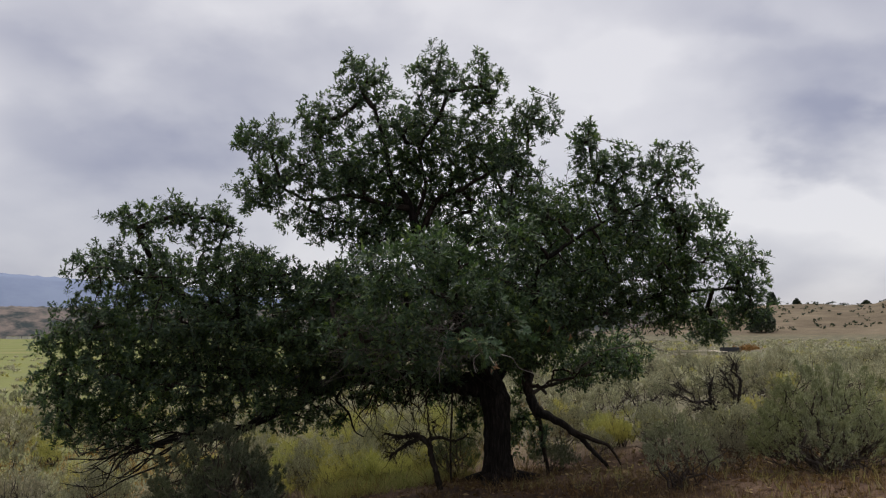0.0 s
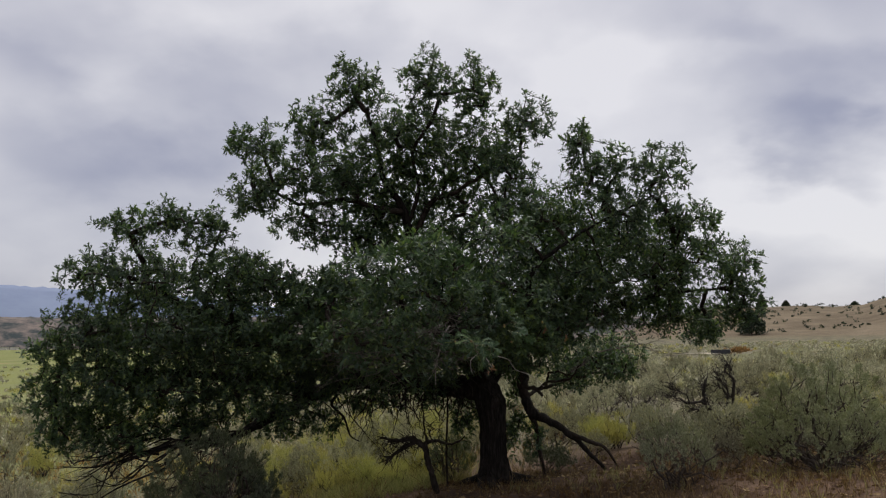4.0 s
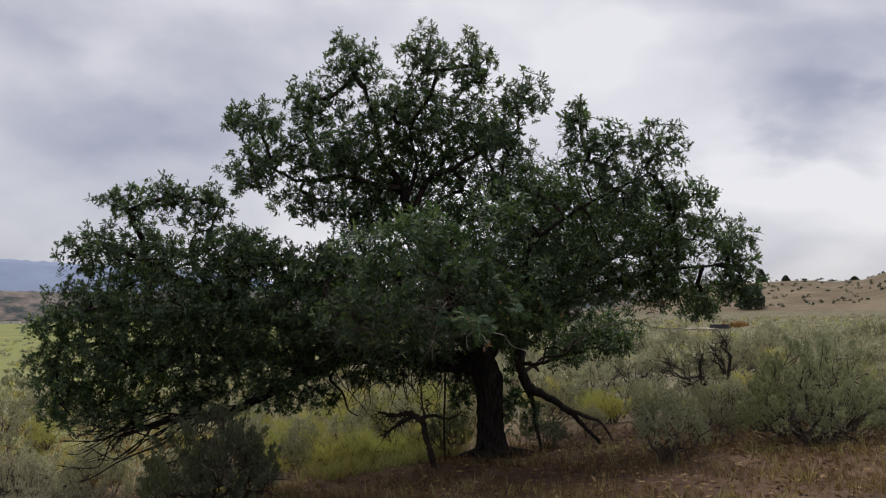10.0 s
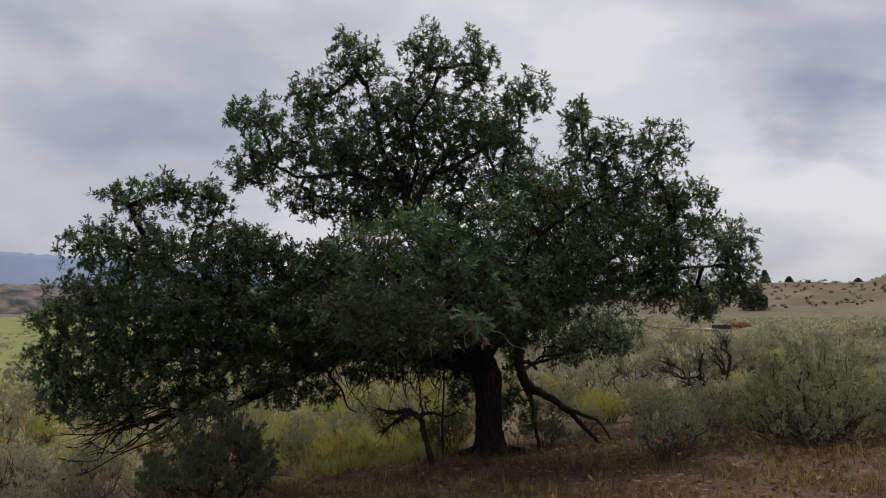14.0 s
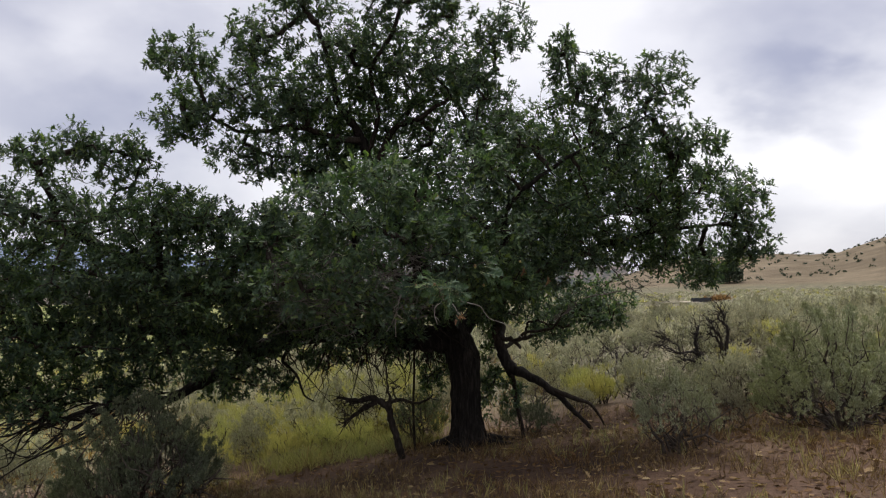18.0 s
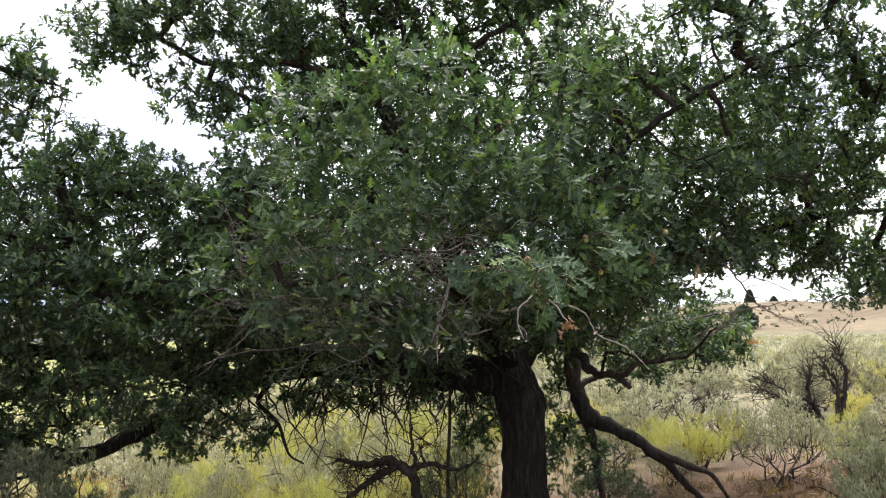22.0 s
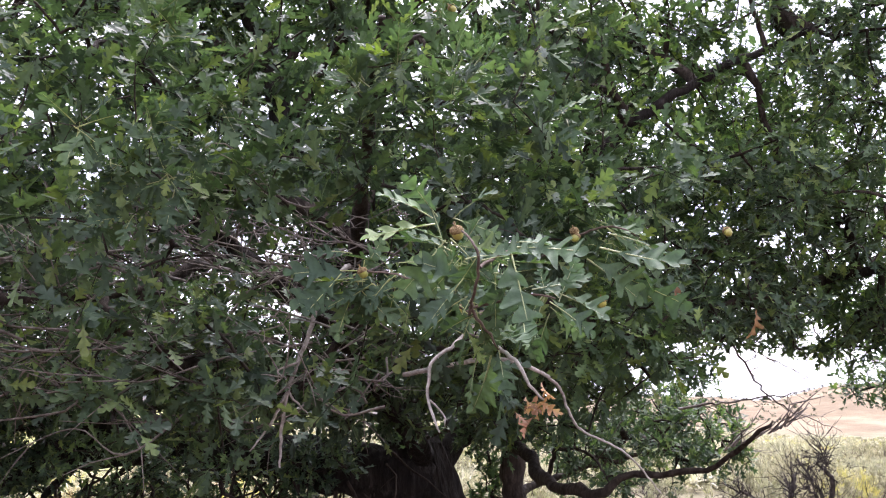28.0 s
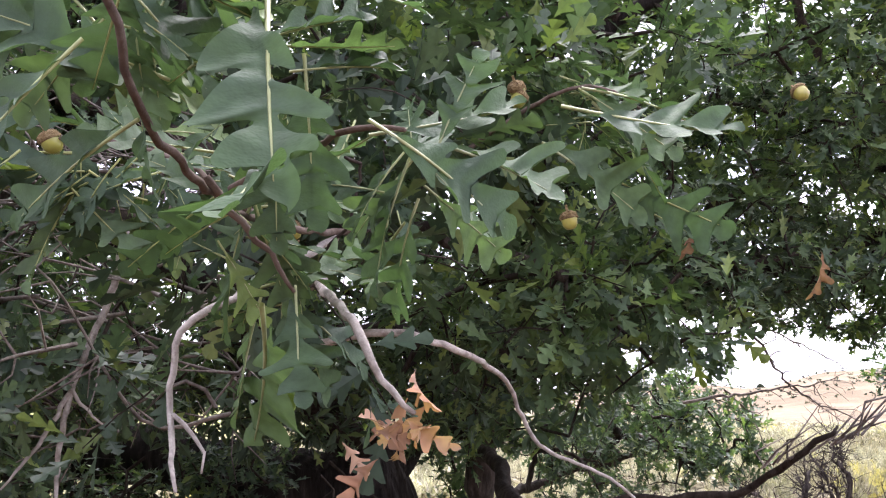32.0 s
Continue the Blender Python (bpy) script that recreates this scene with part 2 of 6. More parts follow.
SAGE = leafy("sage_leaf", [(0.0, (0.22, 0.216, 0.172)), (0.5, (0.40, 0.39, 0.315)), (1.0, (0.565, 0.55, 0.45))], rough=0.8, spec=0.15, trans=0.15, patch=0.35, patch_tint=(0.85, 0.80, 0.74))
SAGE_MID = leafy("sage_leaf_olive", [(0.0, (0.16, 0.17, 0.115)), (0.5, (0.25, 0.26, 0.175)), (1.0, (0.37, 0.375, 0.265))], rough=0.8, spec=0.15, trans=0.15, patch=0.6, patch_tint=(1.1, 1.1, 0.85))
# sage leaf colour lowered to carry the oak's shade, for shrubs below its boughs
SAGE_SHADED = leafy("sage_leaf_shaded", [(0.0, (0.07, 0.085, 0.06)), (0.5, (0.115, 0.13, 0.09)), (1.0, (0.185, 0.20, 0.14))], rough=0.8, spec=0.15, trans=0.15, patch=0.6, patch_tint=(1.1, 1.1, 0.8))
RABBIT = leafy("rabbitbrush_leaf", [(0.0, (0.27, 0.265, 0.11)), (0.5, (0.375, 0.36, 0.155)), (1.0, (0.50, 0.465, 0.22))], rough=0.75, spec=0.15, trans=0.25, patch=0.8, patch_tint=(1.1, 1.0, 0.9))
DRY_GRASS = leafy("dry_grass", [(0.0, (0.065, 0.038, 0.024)), (0.4, (0.125, 0.078, 0.044)), (0.8, (0.24, 0.165, 0.088)), (1.0, (0.40, 0.31, 0.18))], rough=0.8, spec=0.15, trans=0.25, patch=0.5, patch_tint=(0.75, 0.62, 0.55))
TAWNY = leafy("tawny_grass", [(0.0, (0.20, 0.115, 0.05)), (0.5, (0.33, 0.20, 0.085)), (1.0, (0.46, 0.31, 0.15))], rough=0.8, spec=0.15, trans=0.25, patch=0.7, patch_tint=(1.05, 0.85, 0.75))
GREEN_GRASS = leafy("green_grass", [(0.0, (0.15, 0.16, 0.06)), (0.5, (0.25, 0.24, 0.11)), (1.0, (0.38, 0.34, 0.19))], rough=0.75, spec=0.2, trans=0.25, patch=0.6, patch_tint=(1.2, 1.0, 0.8))
SAGE_WOOD = barky("sage_wood", (0.035, 0.027, 0.023), (0.075, 0.06, 0.05), (0.14, 0.12, 0.105), 30.0, 3.0, 0.6)
DEAD_SAGE = barky("dead_sage_wood", (0.016, 0.013, 0.012), (0.034, 0.028, 0.025), (0.070, 0.060, 0.053), 30.0, 3.0, 0.6)
# needle green lightened and greyed, so far haze is part of the colour
CONIFER = leafy("conifer_needles_hazed", [(0.0, (0.035, 0.050, 0.040)), (1.0, (0.062, 0.082, 0.060))], rough=0.7, spec=0.2, trans=0.05)

vary(SAGE, (0.62, 0.60, 0.60), (1.22, 1.18, 1.12))
vary(RABBIT, (0.75, 0.75, 0.8), (1.15, 1.1, 1.1))


def ground_material():
    m, nt, b = base_material("ground_soil", 0.95, 0.1)
    N, L = nt.nodes.new, nt.links.new
    geo = N("ShaderNodeNewGeometry")
    pos = geo.outputs["Position"]
    sep = N("ShaderNodeSeparateXYZ")
    L(pos, sep.inputs[0])
    big, mid, fine = noise_node(nt, 0.055, 4.0, 0.6, pos), noise_node(nt, 0.7, 6.0, 0.6, pos), noise_node(nt, 14.0, 6.0, 0.7, pos)
    soil = ramp_node(nt, [(0.3, (0.046, 0.030, 0.022)), (0.5, (0.090, 0.056, 0.039)), (0.7, (0.165, 0.110, 0.074))])
    L(mid.outputs["Fac"], soil.inputs[0])
    grain = ramp_node(nt, [(0.3, (0.6, 0.58, 0.55)), (0.5, (1, 1, 1)), (0.72, (1.35, 1.3, 1.22))])
    L(fine.outputs["Fac"], grain.inputs[0])
    near = mix_node(nt, soil.outputs[0], grain.outputs[0], 1.0, "MULTIPLY")
    # grassy field further out, yellow green in the low meadow, grey green on the rise
    meadow = ramp_node(nt, [(0.35, (0.115, 0.135, 0.042)), (0.5, (0.17, 0.18, 0.062)), (0.62, (0.165, 0.175, 0.075)), (0.75, (0.28, 0.195, 0.085))])
    L(big.outputs["Fac"], meadow.inputs[0])
    rise = ramp_node(nt, [(0.35, (0.085, 0.080, 0.052)), (0.55, (0.130, 0.118, 0.074)), (0.7, (0.19, 0.160, 0.098))])
    L(mid.outputs["Fac"], rise.inputs[0])
    xr = N("ShaderNodeMapRange")
    xr.inputs["From Min"].default_value, xr.inputs["From Max"].default_value = -13.0, -3.0
    L(sep.outputs["X"], xr.inputs[0])
    field = mix_node(nt, meadow.outputs[0], rise.outputs[0], xr.outputs[0])
    yr = N("ShaderNodeMapRange")
    yr.inputs["From Min"].default_value, yr.inputs["From Max"].default_value = 14.3, 18.5
    L(sep.outputs["Y"], yr.inputs[0])
    col = mix_node(nt, near, field, yr.outputs[0])
    # bare reddish slope of the hill
    hill = ramp_node(nt, [(0.3, (0.072, 0.056, 0.036)), (0.5, (0.120, 0.093, 0.060)), (0.7, (0.185, 0.148, 0.100))])
    hn = noise_node(nt, 0.09, 8.0, 0.7, pos)
    L(hn.outputs["Fac"], hill.inputs[0])
    hr = N("ShaderNodeMapRange")
    hr.inputs["From Min"].default_value, hr.inputs["From Max"].default_value = 1.9, 2.6
    L(sep.outputs["Z"], hr.inputs[0])
    col = mix_node(nt, col, hill.outputs[0], hr.outputs[0])
    L(col, b.inputs["Base Color"])
    bp = N("ShaderNodeBump")
    bp.inputs["Strength"].default_value, bp.inputs["Distance"].default_value = 0.8, 0.04
    L(fine.outputs["Fac"], bp.inputs["Height"])
    L(bp.outputs[0], b.inputs["Normal"])
    return m


GROUND = ground_material()


def far_material(name, a, c, scale):
    m, nt, b = base_material(name, 0.95, 0.05)
    geo = nt.nodes.new("ShaderNodeNewGeometry")
    n = noise_node(nt, scale, 6.0, 0.65, geo.outputs["Position"])
    r = ramp_node(nt, [(0.4, a), (0.62, c)])
    nt.links.new(n.outputs["Fac"], r.inputs[0])
    nt.links.new(r.outputs[0], b.inputs["Base Color"])
    return m


# the blue is distance haze, tinted straight into the mountain's base colour
MOUNTAIN = far_material("mountain_hazed", (0.165, 0.20, 0.29), (0.195, 0.235, 0.325), 0.004)
FOREST = far_material("forest_ridge", (0.040, 0.050, 0.052), (0.17, 0.14, 0.125), 0.035)
PALE = far_material("pale_wall", (0.5, 0.48, 0.45), (0.62, 0.6, 0.56), 0.2)
ROAD = far_material("pale_track", (0.36, 0.31, 0.24), (0.45, 0.40, 0.32), 0.5)
ROOF = far_material("dark_panel", (0.04, 0.043, 0.05), (0.06, 0.063, 0.07), 0.5)
RUST = far_material("rust_orange", (0.28, 0.16, 0.06), (0.36, 0.22, 0.09), 0.8)


# ---------------------------------------------------------------- mesh tools
class Soup:
    """Collects vertices, triangles and quads, and makes one mesh of them."""

    def __init__(self):
        self.v, self.t, self.q, self.n = [], [], [], 0

    def add(self, v, t=None, q=None):
        v = np.asarray(v, float).reshape(-1, 3)
        if t is not None and len(t):
            self.t.append(np.asarray(t, int).reshape(-1, 3) + self.n)
        if q is not None and len(q):
            self.q.append(np.asarray(q, int).reshape(-1, 4) + self.n)
        self.v.append(v)
        self.n += len(v)

    def mesh(self, name, material, smooth=True):
        me = bpy.data.meshes.new(name)
        v = np.concatenate(self.v) if self.v else np.zeros((0, 3))
        t = np.concatenate(self.t) if self.t else np.zeros((0, 3), int)
        q = np.concatenate(self.q) if self.q else np.zeros((0, 4), int)
        me.vertices.add(len(v))
        me.vertices.foreach_set("co", v.astype(np.float32).ravel())
        loops = np.concatenate([t.ravel(), q.ravel()]).astype(np.int32)
        total = np.concatenate([np.full(len(t), 3), np.full(len(q), 4)]).astype(np.int32)
        me.loops.add(len(loops))
        me.loops.foreach_set("vertex_index", loops)
        me.polygons.add(len(total))
        me.polygons.foreach_set("loop_start", np.concatenate([[0], np.cumsum(total)[:-1]]).astype(np.int32))
        me.polygons.foreach_set("loop_total", total)
        me.polygons.foreach_set("use_smooth", np.full(len(total), smooth))
        me.materials.append(material)
        me.update(calc_edges=True)
        return me


def part(name, data, parent, label="", kind=""):
    ob = new(name, data)
    ob.parent = parent
    return tagged(ob, label, kind=kind)


def unit(a):
    return a / np.maximum(np.linalg.norm(a, axis=-1, keepdims=True), 1e-9)


def tubes(soup, P, R, sides=5, cap=True, wobble=0.0, rng=None):
    """A batch of tubes: P (b, n, 3), R (b, n)."""
    P, R = np.asarray(P, float), np.asarray(R, float)
    if P.ndim == 2:
        P, R = P[None], R[None]
    b, n, _ = P.shape
    T = np.empty_like(P)
    T[:, 1:-1] = P[:, 2:] - P[:, :-2]
    T[:, 0], T[:, -1] = P[:, 1] - P[:, 0], P[:, -1] - P[:, -2]
    T = unit(T)
    mean = unit(P[:, -1] - P[:, 0])
    ref = np.where(np.abs(mean[:, 2:3]) > 0.7, np.array([[1.0, 0.2, 0.0]]), np.array([[0.1, 0.0, 1.0]]))[:, None, :]
    U = unit(np.cross(T, np.broadcast_to(ref, T.shape)))
    W = np.cross(T, U)
    a = np.arange(sides) * 2 * np.pi / sides
    rr = np.repeat(R[:, :, None], sides, 2)
    if wobble and rng is not None:
        rr = rr * (1 + wobble * rng.normal(size=rr.shape))
    V = P[:, :, None, :] + rr[..., None] * (np.cos(a)[None, None, :, None] * U[:, :, None, :] + np.sin(a)[None, None, :, None] * W[:, :, None, :])
    i, j = np.meshgrid(np.arange(n - 1), np.arange(sides), indexing="ij")
    j2 = (j + 1) % sides
    quad = np.stack([i * sides + j, i * sides + j2, (i + 1) * sides + j2, (i + 1) * sides + j], -1).reshape(-1, 4)
    off = (np.arange(b) * n * sides)[:, None, None]
    tri = None
    if cap:
        fan = np.array([[(n - 1) * sides, (n - 1) * sides + k, (n - 1) * sides + k + 1] for k in range(1, sides - 1)])
        tri = (fan[None] + off).reshape(-1, 3)
    soup.add(V.reshape(-1, 3), tri, (quad[None] + off).reshape(-1, 4))


def spline(points, step=0.12):
    """A smooth line through control points, with even steps; extra columns (radius) go along."""
    p = np.asarray(points, float)
    p = np.concatenate([2 * p[:1] - p[1:2], p, 2 * p[-1:] - p[-2:-1]])
    out = []
    for k in range(1, len(p) - 2):
        n = max(2, int(np.ceil(np.linalg.norm(p[k + 1, :3] - p[k, :3]) / step)))
        s = (np.arange(n) / n)[:, None]
        a, b, c, d = p[k - 1], p[k], p[k + 1], p[k + 2]
        out.append(0.5 * (2 * b + (c - a) * s + (2 * a - 5 * b + 4 * c - d) * s ** 2 + (3 * b - a - 3 * c + d) * s ** 3))
    out.append(p[-2:-1])
    return np.concatenate(out)


LEAF_LOW = (np.array([(0, -0.25, 0), (-0.25, 0.32, 0.05), (0.25, 0.32, 0.05), (-0.12, 0.40, 0.01), (0.12, 0.40, 0.01), (-0.34, 0.64, 0.06), (0.34, 0.64, 0.06),
                      (-0.14, 0.70, 0.0), (0.14, 0.70, 0.0), (-0.18, 0.90, 0.0), (0.18, 0.90, 0.0), (0, 1.0, -0.06), (-0.015, 0, 0), (0.015, 0, 0)]),
            np.array([(0, 13, 12), (12, 3, 1), (13, 2, 4), (12, 13, 4), (12, 4, 3), (3, 7, 5), (4, 6, 8), (3, 4, 8), (3, 8, 7), (7, 8, 10), (7, 10, 9), (9, 10, 11)]))

LEAF_FAR = (np.array([(0, -0.1, 0), (-0.22, 0.36, 0.06), (0.22, 0.36, 0.06), (-0.07, 0.40, 0.0), (0.07, 0.40, 0.0), (-0.27, 0.72, 0.06), (0.27, 0.72, 0.06), (-0.06, 0.70, 0.0), (0.06, 0.70, 0.0), (0, 1.05, -0.06)]),
            np.array([(0, 3, 1), (0, 2, 4), (0, 4, 3), (3, 7, 5), (4, 6, 8), (3, 4, 8), (3, 8, 7), (7, 8, 9)]))
LEAF_TINY = (np.array([(0, -0.05, 0), (-0.21, 0.55, 0.07), (0, 1.0, -0.05), (0.21, 0.55, 0.07)]), np.array([(0, 2, 1), (0, 3, 2)]))
LEAF_MID = (np.array([(0, 0, 0), (0, 0.36, -0.01), (0, 0.68, -0.02), (0, 1.0, -0.07)] + [(sg * w, y, 0.22 * w - 0.06 * y * y) for sg in (-1, 1) for w, y in (
    (0.06, 0.20), (0.21, 0.37), (0.17, 0.41), (0.040, 0.38), (0.19, 0.58), (0.28, 0.70), (0.22, 0.73), (0.045, 0.66), (0.17, 0.90), (0.10, 0.97))]),
    np.array([t for o, flip in ((4, 0), (14, 1)) for t in [tuple(reversed(q)) if flip else q for q in [
        (0, 1, o), (o, o + 2, o + 1), (o, 1, o + 2), (o + 2, 1, o + 3), (1, 2, o + 3), (o + 3, 2, o + 4), (o + 4, o + 6, o + 5), (o + 4, 2, o + 6), (o + 6, 2, o + 7),
        (2, 3, o + 7), (o + 7, 3, o + 8), (o + 8, 3, o + 9)]]]))


def leaves(soup, origin, direction, normal, size, template=LEAF_LOW):
    tv, tt = template
    Y = unit(direction)
    X = unit(np.cross(Y, normal))
    Z = np.cross(X, Y)
    V = origin[:, None, :] + size[:, None, None] * (tv[None, :, 0:1] * X[:, None, :] + tv[None, :, 1:2] * Y[:, None, :] + tv[None, :, 2:3] * Z[:, None, :])
    soup.add(V.reshape(-1, 3), (tt[None] + (np.arange(len(origin)) * len(tv))[:, None, None]).reshape(-1, 3))


# ---------------------------------------------------------------- ground
def smooth(a, lo, hi):
    s = np.clip((a - lo) / (hi - lo), 0, 1)
    return s * s * (3 - 2 * s)


def ground_z(x, y):
    x, y = np.asarray(x, float), np.asarray(y, float)
    lat = np.where(x > 0, 0.10 * np.minimum(x, 7) + 0.012 * np.clip(x - 7, 0, 80), 0.10 * np.maximum(x, -7) + 0.004 * np.clip(x + 7, -60, 0))
    dep = 0.33 - 0.05 * np.minimum(np.maximum(y, -4), 13.5) + 0.004 * np.clip(y - 13.5, 0, 100)
    z = lat + dep
    z = z + 0.05 * np.sin(x * 1.3 + 0.6 * y) * np.sin(0.9 * y + 1.0) + 0.03 * np.sin(2.7 * x + 1.0) * np.sin(2.1 * y)
    # low earth bank below the tree
    z = z - 0.16 * smooth(-x, -0.6, 0.9) * smooth(y, 10.5, 12.0) * (1 - smooth(y, 20, 30))
    # hill on the right, behind the field
    az = x / np.maximum(y, 1.0)
    d = np.hypot(x, y)
    prof = smooth(az, 0.10, 0.36) * 8.4 + smooth(az, 0.40, 0.65) * 5.0
    rough = 1 + 0.10 * np.sin(az * 21 + 0.4) + 0.06 * np.sin(az * 47)
    z = z + (y > 0) * prof * rough * smooth(d, 130, 250) * (1 - 0.8 * smooth(d, 300, 600))
    return z


def build_ground():
    soup = Soup()
    r = np.concatenate([np.linspace(0, 30, 76), 30 * (4500 / 30) ** (np.arange(1, 71) / 70)])
    nA = 220
    a = np.linspace(0, 2 * np.pi, nA, endpoint=False)
    X = 0.5 + r[:, None] * np.sin(a)[None]
    Y = 8.0 + r[:, None] * np.cos(a)[None]
    Z = ground_z(X, Y)
    Z = np.where(r[:, None] > 900, np.minimum(Z, 1.2), Z)
    i, j = np.meshgrid(np.arange(len(r) - 1), np.arange(nA), indexing="ij")
    j2 = (j + 1) % nA
    q = np.stack([i * nA + j, i * nA + j2, (i + 1) * nA + j2, (i + 1) * nA + j], -1).reshape(-1, 4)[:, ::-1]
    soup.add(np.stack([X, Y, Z], -1).reshape(-1, 3), None, q[nA:])
    ctr = np.concatenate([[[0.5, 8.0, float(ground_z(0.5, 8.0))]], np.stack([X[1], Y[1], Z[1]], -1)])
    fan = np.array([[0, 1 + (k + 1) % nA, 1 + k] for k in range(nA)])[:, ::-1]
    soup.add(ctr, fan)
    return tagged(new("ground", soup.mesh("ground", GROUND)), "uneven reddish brown soil running out into a grassy sagebrush plain", "ground", kind="structure")


build_ground()


def ridge(name, material, dist, az0, az1, height, label, depth=200.0, seed=1, trees=0.0):
    """A long far ridge on an arc round the viewpoint."""
    rng = np.random.default_rng(seed)
    az = np.linspace(az0, az1, 420)
    h = np.array([height(v) for v in az])
    jag = np.cumsum(rng.normal(size=len(az))) * 0.0012
    h = h * (1 + jag - np.linspace(jag[0], jag[-1], len(az)) + trees * rng.random(len(az)))
    s = Soup()
    rows = []
    for f, k in ((0.0, 0.0), (0.35, 0.5), (0.75, 0.9), (1.0, 1.0), (1.6, 0.2)):
        D = dist + depth * f
        rows.append(np.stack([np.sin(az) * D, np.cos(az) * D, -4 + (h + 4) * k * (1 + 0.006 * rng.normal(size=len(az)))], -1))
    n = len(az)
    i, j = np.meshgrid(np.arange(len(rows) - 1), np.arange(n - 1), indexing="ij")
    q = np.stack([i * n + j, i * n + j + 1, (i + 1) * n + j + 1, (i + 1) * n + j], -1).reshape(-1, 4)
    s.add(np.concatenate(rows), None, q)
    return tagged(new(name, s.mesh(name, material)), label, "mountain", kind="structure")


ridge("backdrop_mountain", MOUNTAIN, 3600, -1.2, 1.1, lambda a: 3600 * float(np.interp(a, (-1.2, -0.5, -0.27, 0.0, 0.25, 0.38, 0.6, 1.1), (0.090, 0.080, 0.066, 0.018, 0.018, 0.036, 0.028, 0.02))), "long far mountain under the clouds, blue haze tinted into its colour", 600, 3)
ridge("backdrop_forest_ridge", FOREST, 1500, -1.3, 0.25, lambda a: 1500 * (0.036 - 0.012 * max(0.0, a + 0.1)), "low dark wooded ridge at the edge of the plain", 160, 5, 0.05)

# ---------------------------------------------------------------- the oak
# foliage masses: centre x y z, half sizes across, deep, high
TOP = [
    (-0.85, 12.80, 5.74, 0.44, 0.50, 0.41), (0.20, 12.60, 5.78, 0.38, 0.50, 0.42), (0.87, 12.50, 5.59, 0.38, 0.50, 0.42),
    (-1.49, 12.80, 5.12, 0.43, 0.50, 0.43), (-2.08, 11.30, 4.52, 0.45, 0.45, 0.24), (1.58, 12.10, 4.99, 0.41, 0.45, 0.32),
    (-0.30, 12.90, 4.99, 0.69, 0.70, 0.52), (0.72, 12.80, 4.81, 0.60, 0.70, 0.51), (-1.70, 12.20, 4.30, 0.65, 0.60, 0.41),
    (-2.19, 11.90, 3.91, 0.40, 0.50, 0.32), (-0.98, 13.00, 4.30, 0.61, 0.60, 0.44), (-1.42, 12.60, 3.63, 0.59, 0.50, 0.34),
    (-0.79, 13.00, 3.44, 0.52, 0.50, 0.35), (1.36, 12.30, 4.38, 0.41, 0.50, 0.33),
    (-0.3, 13.6, 3.95, 0.60, 0.40, 0.42),
]
RIGHT = [
    (2.21, 11.30, 4.53, 0.19, 0.30, 0.26), (2.42, 11.40, 4.14, 0.46, 0.50, 0.34), (3.19, 11.20, 4.11, 0.49, 0.50, 0.30),
    (2.81, 11.50, 3.55, 0.77, 0.80, 0.46), (3.62, 11.40, 3.40, 0.46, 0.60, 0.38), (1.72, 11.80, 3.57, 0.63, 0.70, 0.47),
    (3.66, 11.80, 2.91, 0.63, 0.70, 0.40), (4.46, 12.10, 2.87, 0.36, 0.50, 0.41), (4.69, 12.30, 2.40, 0.33, 0.40, 0.33),
    (2.49, 11.80, 2.81, 0.79, 0.90, 0.47), (4.28, 12.80, 2.25, 0.51, 0.50, 0.34), (3.40, 13.00, 2.32, 0.70, 0.70, 0.44),
    (2.14, 12.00, 2.19, 0.72, 0.80, 0.40), (3.30, 15.00, 1.69, 0.60, 0.50, 0.40), (2.69, 15.20, 1.48, 0.41, 0.40, 0.41),
    (4.50, 13.50, 2.04, 0.23, 0.30, 0.23),
]
FRONT = [
    (0.13, 10.00, 2.96, 0.40, 0.40, 0.27), (-0.41, 10.30, 2.71, 0.48, 0.50, 0.34), (0.53, 10.30, 2.73, 0.55, 0.50, 0.34),
    (-0.12, 10.10, 2.24, 0.60, 0.45, 0.40), (0.79, 10.10, 2.19, 0.54, 0.45, 0.40), (0.80, 9.85, 1.80, 0.36, 0.30, 0.25),
    (-0.69, 10.60, 2.04, 0.50, 0.60, 0.43), (-0.00, 10.80, 1.71, 0.58, 0.60, 0.29), (1.25, 10.80, 2.57, 0.58, 0.60, 0.43),
    (-1.21, 11.50, 2.36, 0.34, 0.50, 0.26), (1.49, 11.00, 1.94, 0.44, 0.50, 0.29), (1.17, 10.80, 3.21, 0.43, 0.50, 0.36),
]
LEFT_UP = [
    (-4.35, 11.60, 2.83, 0.31, 0.40, 0.27), (-3.70, 11.40, 3.46, 0.34, 0.40, 0.23), (-3.12, 11.20, 3.55, 0.30, 0.40, 0.23),
    (-2.66, 11.40, 3.44, 0.34, 0.40, 0.31), (-3.49, 11.50, 2.83, 0.69, 0.70, 0.46), (-2.51, 11.80, 2.80, 0.63, 0.70, 0.40),
    (-1.94, 12.00, 2.75, 0.48, 0.60, 0.32), (-4.28, 11.70, 2.15, 0.55, 0.70, 0.47), (-4.83, 11.80, 1.84, 0.36, 0.40, 0.28),
    (-3.34, 11.60, 2.09, 0.78, 0.80, 0.47), (-2.33, 11.80, 2.04, 0.71, 0.80, 0.47), (-1.49, 11.80, 1.90, 0.63, 0.70, 0.40), (-1.38, 11.65, 2.46, 0.45, 0.50, 0.28), (-1.08, 11.40, 2.72, 0.30, 0.40, 0.24),
    (-0.18, 11.80, 2.62, 0.40, 0.45, 0.25),
]
